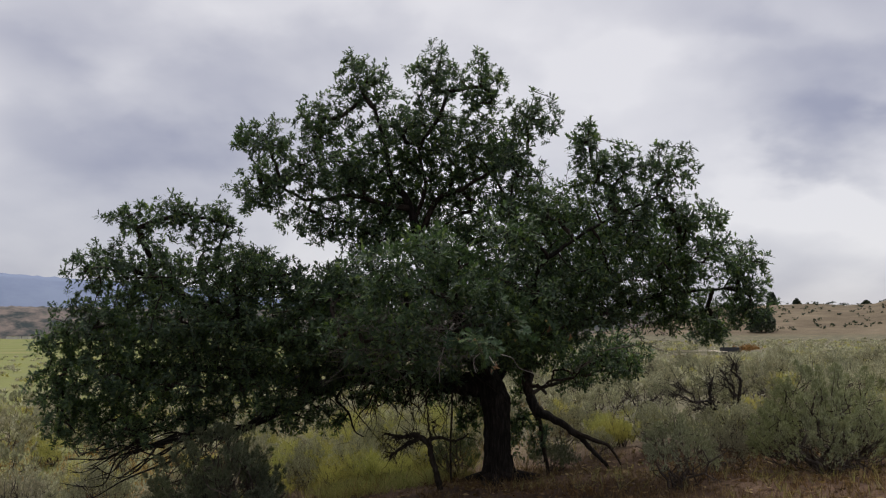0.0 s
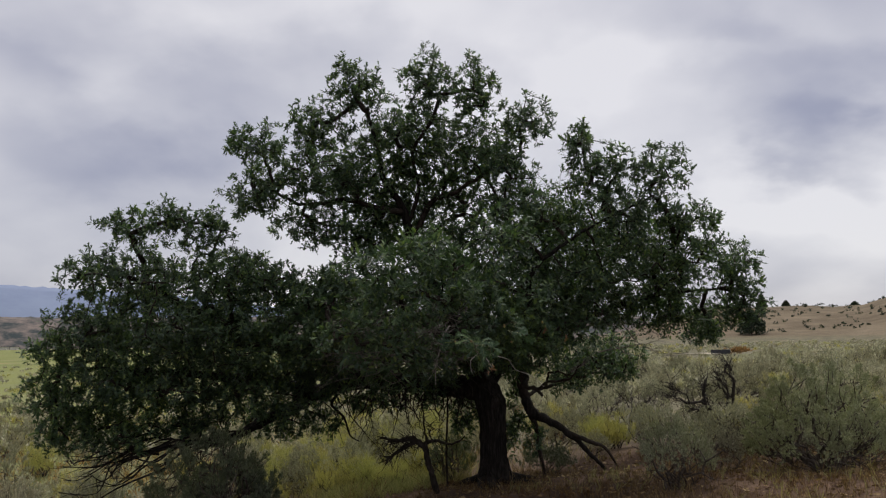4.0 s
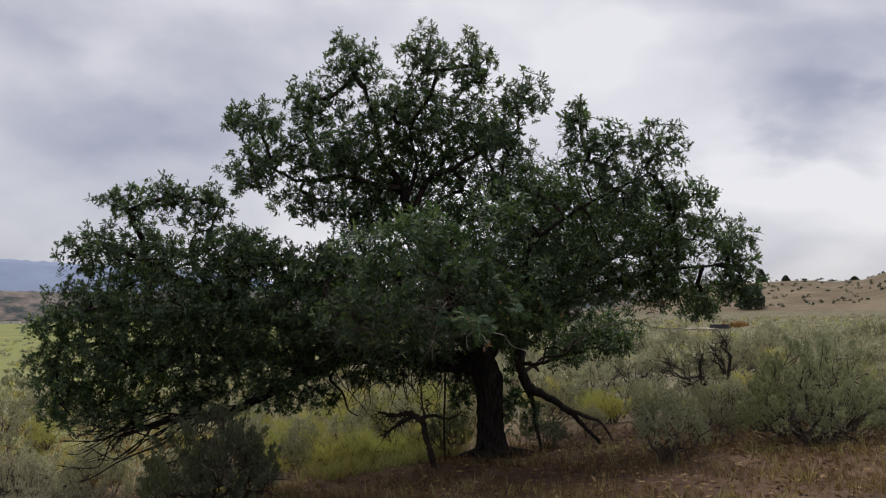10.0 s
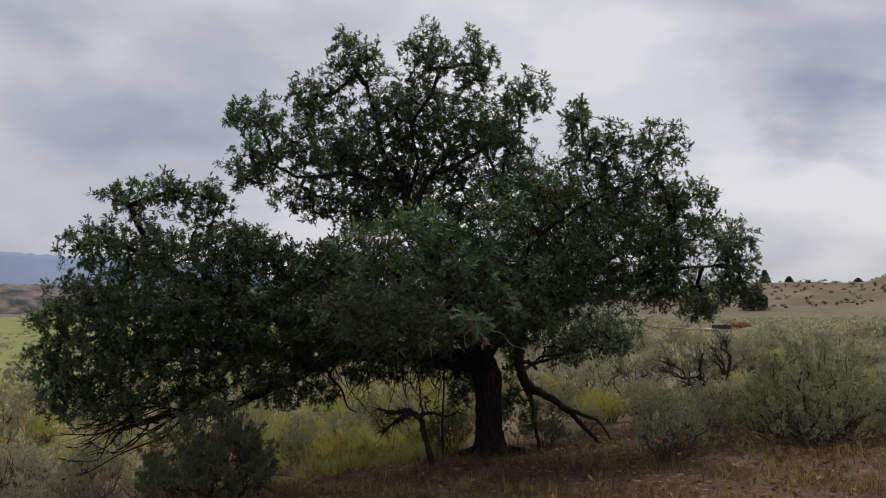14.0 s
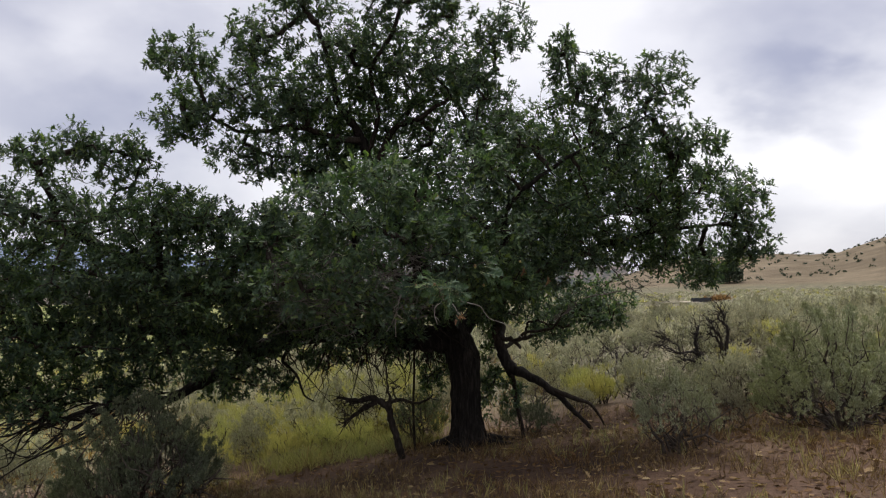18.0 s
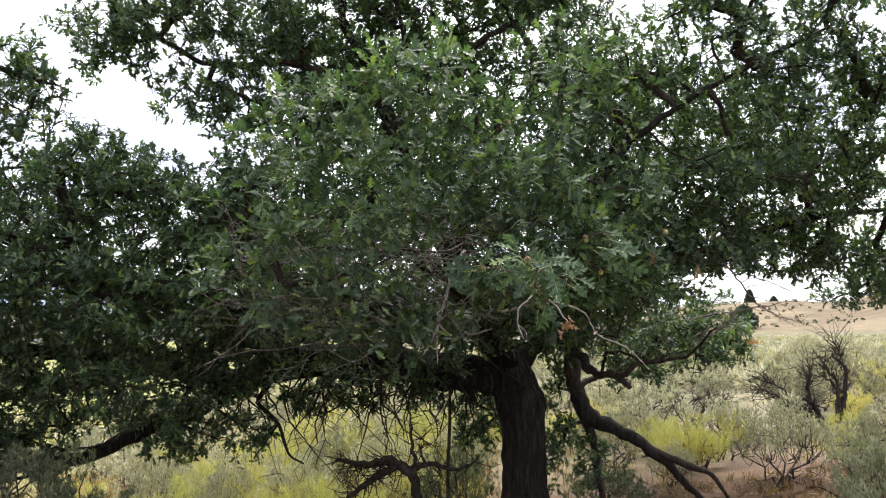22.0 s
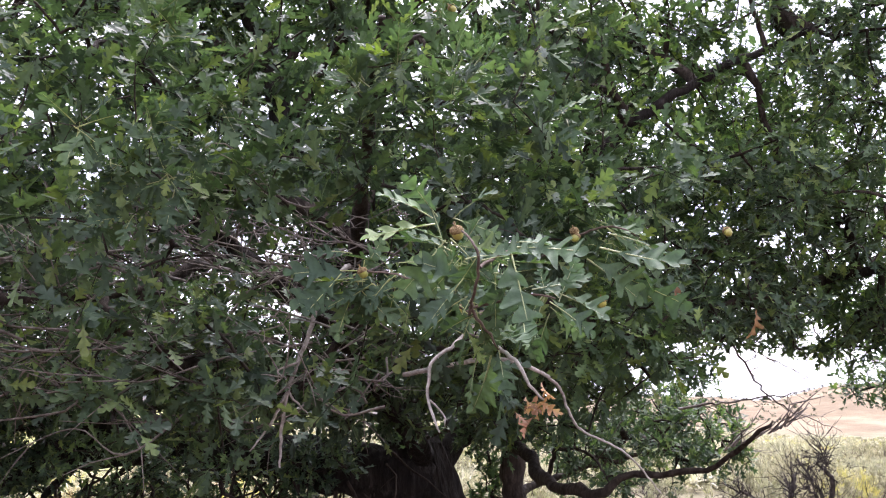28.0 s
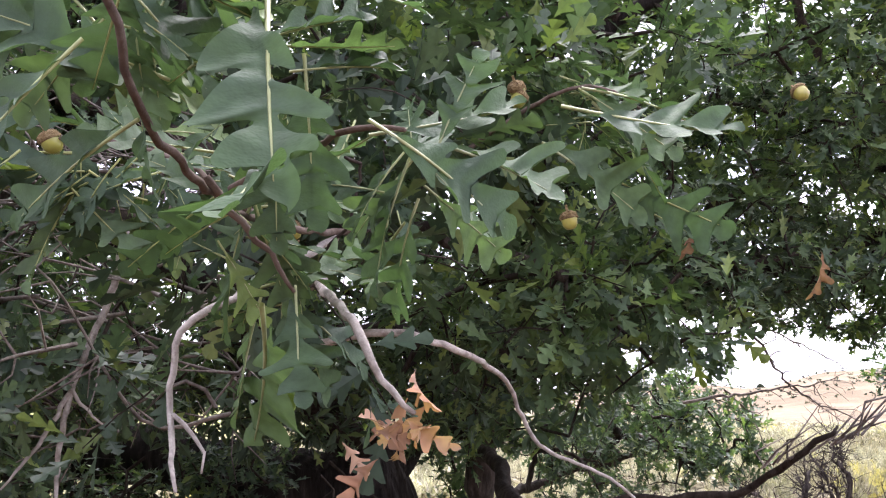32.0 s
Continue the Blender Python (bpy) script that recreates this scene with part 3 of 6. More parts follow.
LEFT_LOW = [
    (-4.84, 11.80, 1.31, 0.40, 0.50, 0.32), (-4.13, 11.80, 1.40, 0.63, 0.80, 0.40), (-3.28, 12.00, 1.33, 0.72, 0.80, 0.36),
    (-2.26, 12.30, 1.25, 0.66, 0.70, 0.37), (-4.63, 11.80, 0.79, 0.40, 0.40, 0.32), (-3.94, 12.00, 0.71, 0.56, 0.60, 0.32),
    (-1.93, 13.20, 0.79, 0.44, 0.50, 0.35), (-3.12, 12.60, 0.74, 0.51, 0.60, 0.25), (-1.38, 12.80, 1.41, 0.51, 0.60, 0.34),
    (-0.59, 13.40, 1.14, 0.45, 0.40, 0.22), (0.28, 13.40, 1.24, 0.45, 0.40, 0.22), (0.82, 13.90, 0.78, 0.17, 0.20, 0.33),
]
BACK = [
    (0.6, 14.6, 2.6, 1.1, 0.8, 0.7), (-1.3, 14.6, 2.4, 1.1, 0.8, 0.6), (2.2, 14.4, 2.7, 0.9, 0.7, 0.6), (0.3, 14.3, 3.7, 0.9, 0.6, 0.5),
    (-2.9, 13.6, 2.0, 0.8, 0.7, 0.5), (0.4, 12.3, 1.75, 0.8, 0.7, 0.3), (0.75, 13.3, 3.9, 0.55, 0.4, 0.40), (0.2, 13.2, 3.2, 0.6, 0.5, 0.4),
    (-0.5, 12.7, 1.75, 0.6, 0.6, 0.30), (1.35, 12.4, 1.85, 0.6, 0.6, 0.32), (-1.2, 13.3, 1.85, 0.6, 0.5, 0.3), (2.1, 13.2, 2.05, 0.5, 0.5, 0.35),
]
INNER = [
    (-3.5, 12.9, 2.0, 0.8, 0.4, 0.5), (-2.6, 13.3, 1.55, 0.7, 0.35, 0.4), (-4.0, 12.4, 1.3, 0.6, 0.4, 0.4), (-4.4, 12.2, 0.95, 0.5, 0.4, 0.35), (-3.3, 12.9, 1.0, 0.7, 0.4, 0.3),
    (-0.3, 13.7, 4.35, 0.8, 0.35, 0.55), (0.6, 13.6, 4.45, 0.65, 0.35, 0.5), (-1.0, 13.5, 4.65, 0.6, 0.35, 0.5), (-0.2, 13.7, 3.5, 0.9, 0.4, 0.4), (1.15, 13.1, 4.75, 0.5, 0.3, 0.4),
    (0.1, 13.3, 5.2, 0.6, 0.35, 0.4), (2.0, 12.9, 3.6, 0.7, 0.5, 0.5), (2.9, 12.7, 3.5, 0.6, 0.5, 0.5), (3.5, 12.8, 3.2, 0.5, 0.4, 0.4), (1.3, 13.0, 3.9, 0.5, 0.4, 0.45), (2.2, 13.2, 3.0, 0.8, 0.4, 0.5),
    (-3.6, 12.6, 2.6, 0.8, 0.5, 0.5), (-4.2, 12.5, 1.9, 0.6, 0.5, 0.5), (-2.6, 12.9, 2.9, 0.7, 0.5, 0.4), (-3.3, 12.9, 1.5, 0.8, 0.5, 0.4), (-2.2, 13.2, 1.8, 0.7, 0.4, 0.4), (-1.2, 13.0, 2.6, 0.7, 0.5, 0.5),
    (1.0, 12.2, 2.6, 0.9, 0.8, 0.5), (-0.6, 12.4, 2.5, 0.9, 0.8, 0.5), (2.6, 12.7, 3.1, 0.6, 0.4, 0.4), (2.9, 12.6, 2.5, 0.6, 0.4, 0.35), (3.7, 12.8, 2.35, 0.5, 0.4, 0.28), (2.2, 12.6, 2.45, 0.6, 0.4, 0.35), (1.6, 12.7, 3.9, 0.5, 0.4, 0.4), (1.6, 12.9, 3.1, 0.6, 0.4, 0.4),
    (3.5, 12.6, 2.9, 0.5, 0.4, 0.35), (0.6, 13.0, 2.9, 0.6, 0.4, 0.4), (-1.7, 12.9, 2.5, 0.6, 0.5, 0.35), (-2.9, 12.6, 2.4, 0.6, 0.4, 0.35),
    (-0.1, 13.15, 4.5, 0.45, 0.4, 0.35), (0.45, 13.2, 4.3, 0.40, 0.35, 0.30), (-0.7, 13.2, 3.85, 0.5, 0.4, 0.35), (0.9, 13.1, 3.3, 0.5, 0.4, 0.35),
]
LOW_BACK = [
    (-0.6, 14.8, 1.75, 0.8, 0.4, 0.42), (-1.9, 14.6, 1.6, 0.8, 0.4, 0.42), (-3.0, 14.1, 1.45, 0.7, 0.4, 0.4), (0.6, 14.7, 1.9, 0.6, 0.4, 0.4),
    (1.6, 14.7, 2.0, 0.6, 0.4, 0.4), (2.3, 14.4, 1.40, 0.4, 0.35, 0.35), (3.0, 13.9, 1.60, 0.5, 0.4, 0.28), (-2.6, 13.9, 0.75, 0.5, 0.4, 0.3), (2.8, 14.6, 1.48, 0.5, 0.4, 0.28),
    (3.02, 14.0, 1.33, 0.30, 0.25, 0.20), (2.57, 14.0, 1.15, 0.16, 0.15, 0.14), (3.33, 14.0, 1.46, 0.22, 0.25, 0.20), (4.27, 13.8, 1.92, 0.12, 0.15, 0.12),
]

FORK = [
    (1.46, 13.8, 0.5, 0.13, 0.15, 0.45), (1.5, 13.75, 1.1, 0.14, 0.15, 0.3), (-0.3, 13.6, 1.0, 0.35, 0.2, 0.12), (0.2, 13.6, 1.02, 0.3, 0.15, 0.12), (-0.9, 13.5, 0.95, 0.3, 0.2, 0.15), (-1.35, 13.3, 0.75, 0.25, 0.25, 0.3), (1.78, 13.5, 0.42, 0.16, 0.14, 0.30), (1.56, 13.6, 0.62, 0.12, 0.12, 0.22), (0.62, 13.75, 0.75, 0.14, 0.15, 0.4),
    (1.35, 13.05, 1.52, 0.45, 0.22, 0.2), (0.7, 13.0, 1.55, 0.4, 0.2, 0.2),
    (1.0, 12.75, 1.72, 0.6, 0.3, 0.26), (0.35, 12.85, 1.66, 0.6, 0.3, 0.26), (1.65, 12.8, 1.75, 0.5, 0.3, 0.28), (-0.4, 12.9, 1.60, 0.6, 0.3, 0.25), (-1.1, 12.9, 1.55, 0.6, 0.3, 0.25), (0.8, 13.9, 1.75, 0.9, 0.3, 0.4),
    (-1.9, 12.6, 1.45, 0.6, 0.35, 0.3), (0.1, 11.9, 1.75, 0.6, 0.4, 0.22), (-0.8, 11.6, 1.75, 0.6, 0.4, 0.25), (1.1, 11.7, 1.85, 0.5, 0.4, 0.25),
]

# limbs: x y z radius along each
BOUGH_LINES = {
    "left": [(1.1, 13.5, 1.16, 0.20), (0.5, 13.55, 1.25, 0.175), (-0.15, 13.75, 1.35, 0.165), (-0.99, 13.85, 1.33, 0.16), (-1.56, 13.75, 1.12, 0.125),
             (-2.08, 13.45, 0.84, 0.09), (-2.62, 12.95, 0.58, 0.058), (-3.2, 12.6, 0.50, 0.034), (-3.9, 12.2, 0.42, 0.016)],
    "left_upper": [(-0.9, 13.85, 1.34, 0.11), (-1.8, 13.1, 1.75, 0.09), (-2.6, 12.4, 2.1, 0.07), (-3.4, 11.8, 2.6, 0.045), (-4.0, 11.5, 2.9, 0.02)],
    "left_middle": [(-1.5, 13.75, 1.15, 0.10), (-2.4, 13.0, 1.35, 0.08), (-3.3, 12.3, 1.5, 0.05), (-4.4, 11.8, 1.6, 0.02)],
    "main": [(1.12, 13.5, 0.9, 0.22), (0.88, 13.5, 1.7, 0.14), (0.45, 13.5, 2.5, 0.11), (0.05, 13.4, 3.3, 0.085), (-0.1, 13.35, 3.65, 0.072),
             (-0.23, 13.2, 4.05, 0.055), (-0.50, 12.95, 4.4, 0.04), (-0.55, 12.8, 4.8, 0.026), (-0.7, 12.75, 5.4, 0.025)],
    "top_right": [(-0.05, 13.4, 3.5, 0.05), (0.22, 13.2, 4.0, 0.038), (0.55, 13.0, 4.12, 0.032), (0.97, 12.8, 4.34, 0.025), (1.62, 12.5, 4.66, 0.02)],
    "top_middle": [(-0.1, 13.35, 3.75, 0.035), (0.06, 13.1, 4.25, 0.028), (-0.02, 12.9, 4.75, 0.022), (0.25, 12.7, 5.2, 0.03), (0.4, 12.6, 5.6, 0.015)],
    "top_left": [(-0.2, 13.2, 3.9, 0.048), (-0.6, 13.05, 3.95, 0.040), (-1.06, 12.9, 4.05, 0.034), (-1.69, 12.6, 3.96, 0.025), (-2.2, 12.0, 4.2, 0.02)],
    "second_stem": [(1.92, 13.62, -0.3, 0.026), (1.88, 13.6, 0.2, 0.032), (1.80, 13.55, 0.60, 0.040), (1.71, 13.45, 0.84, 0.075), (1.63, 13.42, 1.10, 0.080), (1.60, 13.42, 1.40, 0.085), (1.70, 13.5, 1.8, 0.085), (1.9, 13.5, 2.4, 0.08),
                    (2.09, 13.45, 3.3, 0.055), (2.3, 12.6, 3.8, 0.02)],
    "bridge": [(1.06, 13.5, 1.22, 0.14), (1.32, 13.6, 1.52, 0.11), (1.60, 13.6, 1.75, 0.09)],
    "right_high": [(1.5, 13.5, 1.5, 0.085), (1.6, 12.6, 2.2, 0.055), (1.63, 11.5, 2.9, 0.030), (2.4, 11.4, 3.4, 0.020), (3.2, 11.3, 3.8, 0.010)],
    "right_wide": [(1.7, 13.4, 1.8, 0.075), (2.6, 12.8, 2.25, 0.05), (3.5, 12.4, 2.55, 0.028), (4.4, 12.4, 2.6, 0.012)],
    "front": [(1.0, 13.3, 1.35, 0.08), (0.676, 12.260, 1.728, 0.0576), (0.378, 11.560, 2.013, 0.0474), (0.027, 10.960, 2.191, 0.0370), (-0.105, 10.760, 2.321, 0.0292), (-0.110, 10.560, 2.554, 0.0166)],
    "front_upright": [(0.654, 12.260, 1.750, 0.0553), (0.569, 12.060, 1.956, 0.0467), (0.531, 11.760, 2.187, 0.0381), (0.505, 10.860, 2.604, 0.0256), (0.518, 10.360, 2.868, 0.0132)],
    "front_left": [(0.267, 11.410, 2.068, 0.0340), (0.188, 11.260, 2.123, 0.0297), (-0.065, 10.960, 2.085, 0.0254), (-0.207, 10.760, 1.965, 0.0199), (-0.438, 10.560, 1.903, 0.0106)],
    "front_right": [(0.433, 11.660, 1.970, 0.0338), (0.737, 10.960, 2.076, 0.0254), (0.936, 10.460, 2.038, 0.0107), (0.805, 10.010, 1.941, 0.0068), (0.749, 9.710, 1.899, 0.0051)],
    "right_low": [(1.62, 13.38, 1.42, 0.046), (1.60, 12.8, 1.36, 0.038), (1.516, 12.10, 1.32, 0.031), (1.605, 11.62, 1.285, 0.025), (1.70, 11.5, 1.35, 0.018), (1.79, 11.43, 1.372, 0.015), (1.95, 11.22, 1.41, 0.012), (2.03, 10.87, 1.556, 0.008), (2.07, 10.80, 1.62, 0.003)],
    "stub": [(1.575, 11.66, 1.293, 0.024), (1.63, 11.56, 1.24, 0.025), (1.668, 11.48, 1.19, 0.017)],
    "back_low": [(1.66, 13.8, 1.05, 0.035), (2.3, 14.6, 1.15, 0.028), (3.0, 15.0, 1.35, 0.018), (3.6, 15.1, 1.45, 0.012)],
    "broken": [(1.64, 13.42, 1.02, 0.074), (1.70, 13.40, 0.88, 0.080), (1.82, 13.33, 0.77, 0.072), (2.01, 13.1, 0.685, 0.058), (2.27, 13.05, 0.53, 0.047), (2.50, 13.05, 0.31, 0.036), (2.78, 13.1, 0.0, 0.024)],
    "broken_fork": [(2.20, 13.05, 0.57, 0.036), (2.52, 13.0, 0.42, 0.030), (2.70, 13.03, 0.36, 0.022), (2.95, 13.1, 0.05, 0.012)],
}

oak = tagged(new("oak_tree"), "broad old oak with forked dark trunk and dense green leaves", "tree")


def oak_trunk():
    rng = np.random.default_rng(4)
    line = spline([(1.20, 13.5, -0.55, 0.31), (1.18, 13.5, -0.25, 0.245), (1.16, 13.5, 0.1, 0.205), (1.15, 13.5, 0.6, 0.195), (1.13, 13.5, 0.95, 0.215), (1.08, 13.5, 1.2, 0.18), (1.02, 13.5, 1.42, 0.13)], 0.035)
    sides, ring = 110, []
    a = np.arange(sides) * 2 * np.pi / sides
    for x, y, z, r in line:
        v = np.empty((sides, 3))
        for k, ang in enumerate(a):
            c, s = math.cos(ang), math.sin(ang)
            ridge_v = noise.noise(Vector((c * 4.5, s * 4.5, z * 1.5))) * 0.5 + abs(noise.noise(Vector((c * 9 + 4, s * 9, z * 2.6)))) * 0.9 + abs(noise.noise(Vector((c * 17, s * 17 + 3, z * 5.5)))) * 0.7
            flare = max(0.0, 0.15 - z) * 0.5 * max(0.0, noise.noise(Vector((c * 2.2 + 9, s * 2.2, 1.0))) + 0.3)
            rr = r * (1 + 0.22 * (ridge_v - 0.35)) + flare
            v[k] = (x + rr * c, y + rr * s, z)
        ring.append(v)
    n = len(ring)
    i, j = np.meshgrid(np.arange(n - 1), np.arange(sides), indexing="ij")
    j2 = (j + 1) % sides
    s = Soup()
    s.add(np.concatenate(ring), None, np.stack([i * sides + j, i * sides + j2, (i + 1) * sides + j2, (i + 1) * sides + j], -1).reshape(-1, 4))
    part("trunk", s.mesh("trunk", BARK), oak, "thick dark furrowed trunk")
    # surface roots spreading over the soil
    for k in range(7):
        ang = k * 0.9 + rng.normal() * 0.2
        pts = []
        for q in range(5):
            d = 0.22 + q * 0.16
            x, y = 1.18 + d * math.cos(ang + 0.15 * q), 13.5 + d * math.sin(ang + 0.15 * q)
            pts.append((x, y, float(ground_z(x, y)) + 0.07 - 0.035 * q, 0.085 - 0.016 * q))
        s = Soup()
        l = spline(pts, 0.06)
        tubes(s, l[:, :3], l[:, 3], 9, wobble=0.06, rng=rng)
        part("root", s.mesh("root", BARK), oak)


oak_trunk()

node_pos, node_par, node_rad = [], [], []
rng_tree = np.random.default_rng(11)
for key, pts in BOUGH_LINES.items():
    line = spline(pts, 0.07)
    jitter = np.cumsum(rng_tree.normal(size=(len(line), 3)), 0)
    jitter -= np.linspace(0, 1, len(line))[:, None] * jitter[-1]
    line[:, :3] += 0.008 * jitter
    s = Soup()
    r = line[:, 3] * (1 + 0.07 * rng_tree.normal(size=len(line)))
    tubes(s, line[:, :3], r, 14 if line[0, 3] > 0.06 else 9, wobble=0.035, rng=rng_tree)
    dead = key in ("broken", "broken_fork", "right_low", "stub")
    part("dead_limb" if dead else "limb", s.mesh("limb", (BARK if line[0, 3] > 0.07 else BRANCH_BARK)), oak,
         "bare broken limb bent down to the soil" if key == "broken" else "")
    if not dead:
        first = len(node_pos)
        for k, q in enumerate(line[::2]):
            node_pos.append(q[:3])
            node_par.append(-1 if k == 0 else first + k - 1)
            node_rad.append(q[3])
n_limb_nodes = len(node_pos)

CAP = 90000
npos = np.zeros((CAP, 3))
npos[:n_limb_nodes] = node_pos
npar = np.full(CAP, -1)
count = n_limb_nodes


def grow(target, steps, bend, rng):
    """Joins a target to the nearest wood by a slightly bent shoot; returns node numbers with the node it springs from first."""
    global count
    d = npos[:count] - target
    k = int(np.argmin((d * d).sum(1)))
    a = npos[k].copy()
    v = target - a
    L = np.linalg.norm(v)
    off = rng.normal(size=3) * bend * L + np.array([0, 0, 0.10 * L])
    ids = [k]
    for q in range(1, steps + 1):
        f = q / steps
        npos[count] = a + v * f + off * 4 * f * (1 - f) * 0.5 + rng.normal(size=3) * 0.02 * L * (q < steps)
        npar[count] = ids[-1]
        ids.append(count)
        count += 1
    return ids


def lobe_points(lobe, n, rng, power):
    c, h = np.array(lobe[:3]), np.array(lobe[3:])
    d = unit(rng.normal(size=(n, 3)))
    r = rng.random(n) ** power
    lump = 1 + 0.22 * np.sin(d[:, 0] * 4.1 + c[0] * 3) * np.sin(d[:, 2] * 5.3 + c[2] * 5) + 0.12 * rng.normal(size=n)
    return c + 1.06 * h * d * (r * lump)[:, None], d


def under_bough(p):
    """The open air below the side boughs, where only bare twigs hang."""
    edge = p[0] - (1.72 + 0.48 * (p[1] - 11))
    return 11.0 < p[1] < 14.2 and 0.12 < edge < 0.88 and 1.68 < p[2] < 1.99 + 0.06 * (p[1] - 11)


branch_ids, sprig_ids, sprig_dir, sprig_grp = [], [], [], []
GROUPS = {"top": (TOP, 240), "right": (RIGHT, 235), "front": (FRONT, 175), "left_up": (LEFT_UP, 240), "left_low": (LEFT_LOW, 235), "back": (BACK, 125), "inner": (INNER, 130), "low_back": (LOW_BACK, 130), "fork": (FORK, 170)}
anchors = []
for g, (lobes, dens) in GROUPS.items():
    for lb in lobes:
        p, _ = lobe_points(lb, 7 if g in ("top", "right", "front", "left_up", "left_low") else 5, rng_tree, 0.8)
        anchors += [np.array(lb[:3])] + [q for q in (np.array(lb[:3]) + 0.7 * (p - np.array(lb[:3])))]
anchors = np.array(anchors)
dist = np.array([np.min(((npos[:n_limb_nodes] - a) ** 2).sum(1)) for a in anchors])
for k in np.argsort(dist):
    branch_ids.append(grow(anchors[k], 6, 0.10, rng_tree))
for g, (lobes, dens) in GROUPS.items():
    for lb in lobes:
        area = math.pi * lb[3] * lb[5] * 0.6 + math.pi * lb[4] * lb[5] * 0.4
        n = int(dens * area * (0.66 if g == "front" and (lb[2] > 2.5 or (lb[0] < 0.2 and lb[2] > 1.9)) else 1.0)) + 6
        p, d = lobe_points(lb, n, rng_tree, 0.42)
        dd = unit(d * 0.9 + np.array([0, 0, 0.4]) + 0.45 * rng_tree.normal(size=d.shape))
        for q in range(n):
            if p[q, 1] < 9.95 and abs(p[q, 0] - 0.7) < 0.62 and p[q, 2] < 2.3:
                continue
            if under_bough(p[q]):
                continue
            sprig_ids.append(grow(p[q], 3, 0.08, rng_tree))
            sprig_dir.append(dd[q])
            sprig_grp.append(g)

# the shells above leave hollows: further shoots wherever the joined crown has none within reach
ALL_LOBES = np.array(TOP + RIGHT + FRONT + LEFT_UP + LEFT_LOW + BACK + INNER)


def crown_fill(n_try, reach, most):
    rng = np.random.default_rng(91)
    vol = ALL_LOBES[:, 3] * ALL_LOBES[:, 4] * ALL_LOBES[:, 5]
    pick = ALL_LOBES[rng.choice(len(ALL_LOBES), n_try, p=vol / vol.sum())]
    p = pick[:, :3] + 1.3 * pick[:, 3:] * unit(rng.normal(size=(n_try, 3))) * rng.random((n_try, 1)) ** 0.4
    f = np.zeros(n_try)
    for lb in ALL_LOBES:
        f += np.maximum(0, 1 - (((p - lb[:3]) / lb[3:]) ** 2).sum(1) / 2.0) ** 2
    p = p[(f > 0.26) & ~((p[:, 1] < 10.3) & (np.abs(p[:, 0] - 0.7) < 0.7))]
    cells = {}

    def key(q):
        return tuple(np.floor(q / reach).astype(int))
    for ids in sprig_ids:
        cells.setdefault(key(npos[ids[-1]]), []).append(npos[ids[-1]])
    made = 0
    for q in p:
        if under_bough(q) or (q[1] < 12.0 and -1.6 < q[0] < 0.3 and q[2] > 2.0) or (q[1] < 11.6 and -1.0 < q[0] < 1.6 and q[2] > 2.4):
            continue
        k = key(q)
        close = [c for a in (-1, 0, 1) for b in (-1, 0, 1) for d in (-1, 0, 1) for c in cells.get((k[0] + a, k[1] + b, k[2] + d), ())]
        if close and min(((c - q) ** 2).sum() for c in close) < reach * reach:
            continue
        cells.setdefault(k, []).append(q)
        sprig_ids.append(grow(q, 3, 0.08, rng))
        sprig_dir.append(unit(np.array([0.5 * (q[0] - 0.5), -0.5, 1.0]) + 0.8 * rng.normal(size=3)))
        sprig_grp.append("fill_near" if q[1] < 11.9 and abs(q[0] - 0.5) < 2.2 else "fill")
        made += 1
        if made >= most:
            break


crown_fill(40000, 0.15, 5500)
weight = np.zeros(count)
for ids in sprig_ids:
    weight[ids[-1]] += 1
for k in range(count - 1, n_limb_nodes - 1, -1):
    weight[npar[k]] += weight[k]
nrad = 0.0022 * np.maximum(weight, 1) ** 0.5 + 0.0006
nrad *= 0.42 + 0.58 * np.clip((npos[:count, 1] - 10.2) / 1.2, 0, 1)
nrad[:n_limb_nodes] = node_rad


def tube_set(ids_list, sides, material, name):
    s = Soup()
    I = np.array(ids_list)
    P = npos[I]
    R = nrad[I].copy()
    R[:, 0] = np.minimum(R[:, 0], R[:, 1] * 1.25)
    tubes(s, P, R, sides, cap=False)
    return s.mesh(name, material)


part("inner_wood", tube_set(branch_ids, 6, BRANCH_BARK, "inner_wood"), oak, "crooked dark branches inside the crown", "stuff")
part("twig_growth", tube_set(sprig_ids, 3, BRANCH_BARK, "twig_growth"), oak, "thin brown leafy twigs", "stuff")

sprig_dir, sprig_grp = np.array(sprig_dir), np.array(sprig_grp)
tips = npos[np.array([i[-1] for i in sprig_ids])]
prev = 0.35 * npos[np.array([i[-2] for i in sprig_ids])] + 0.65 * npos[np.array([i[-3] for i in sprig_ids])]


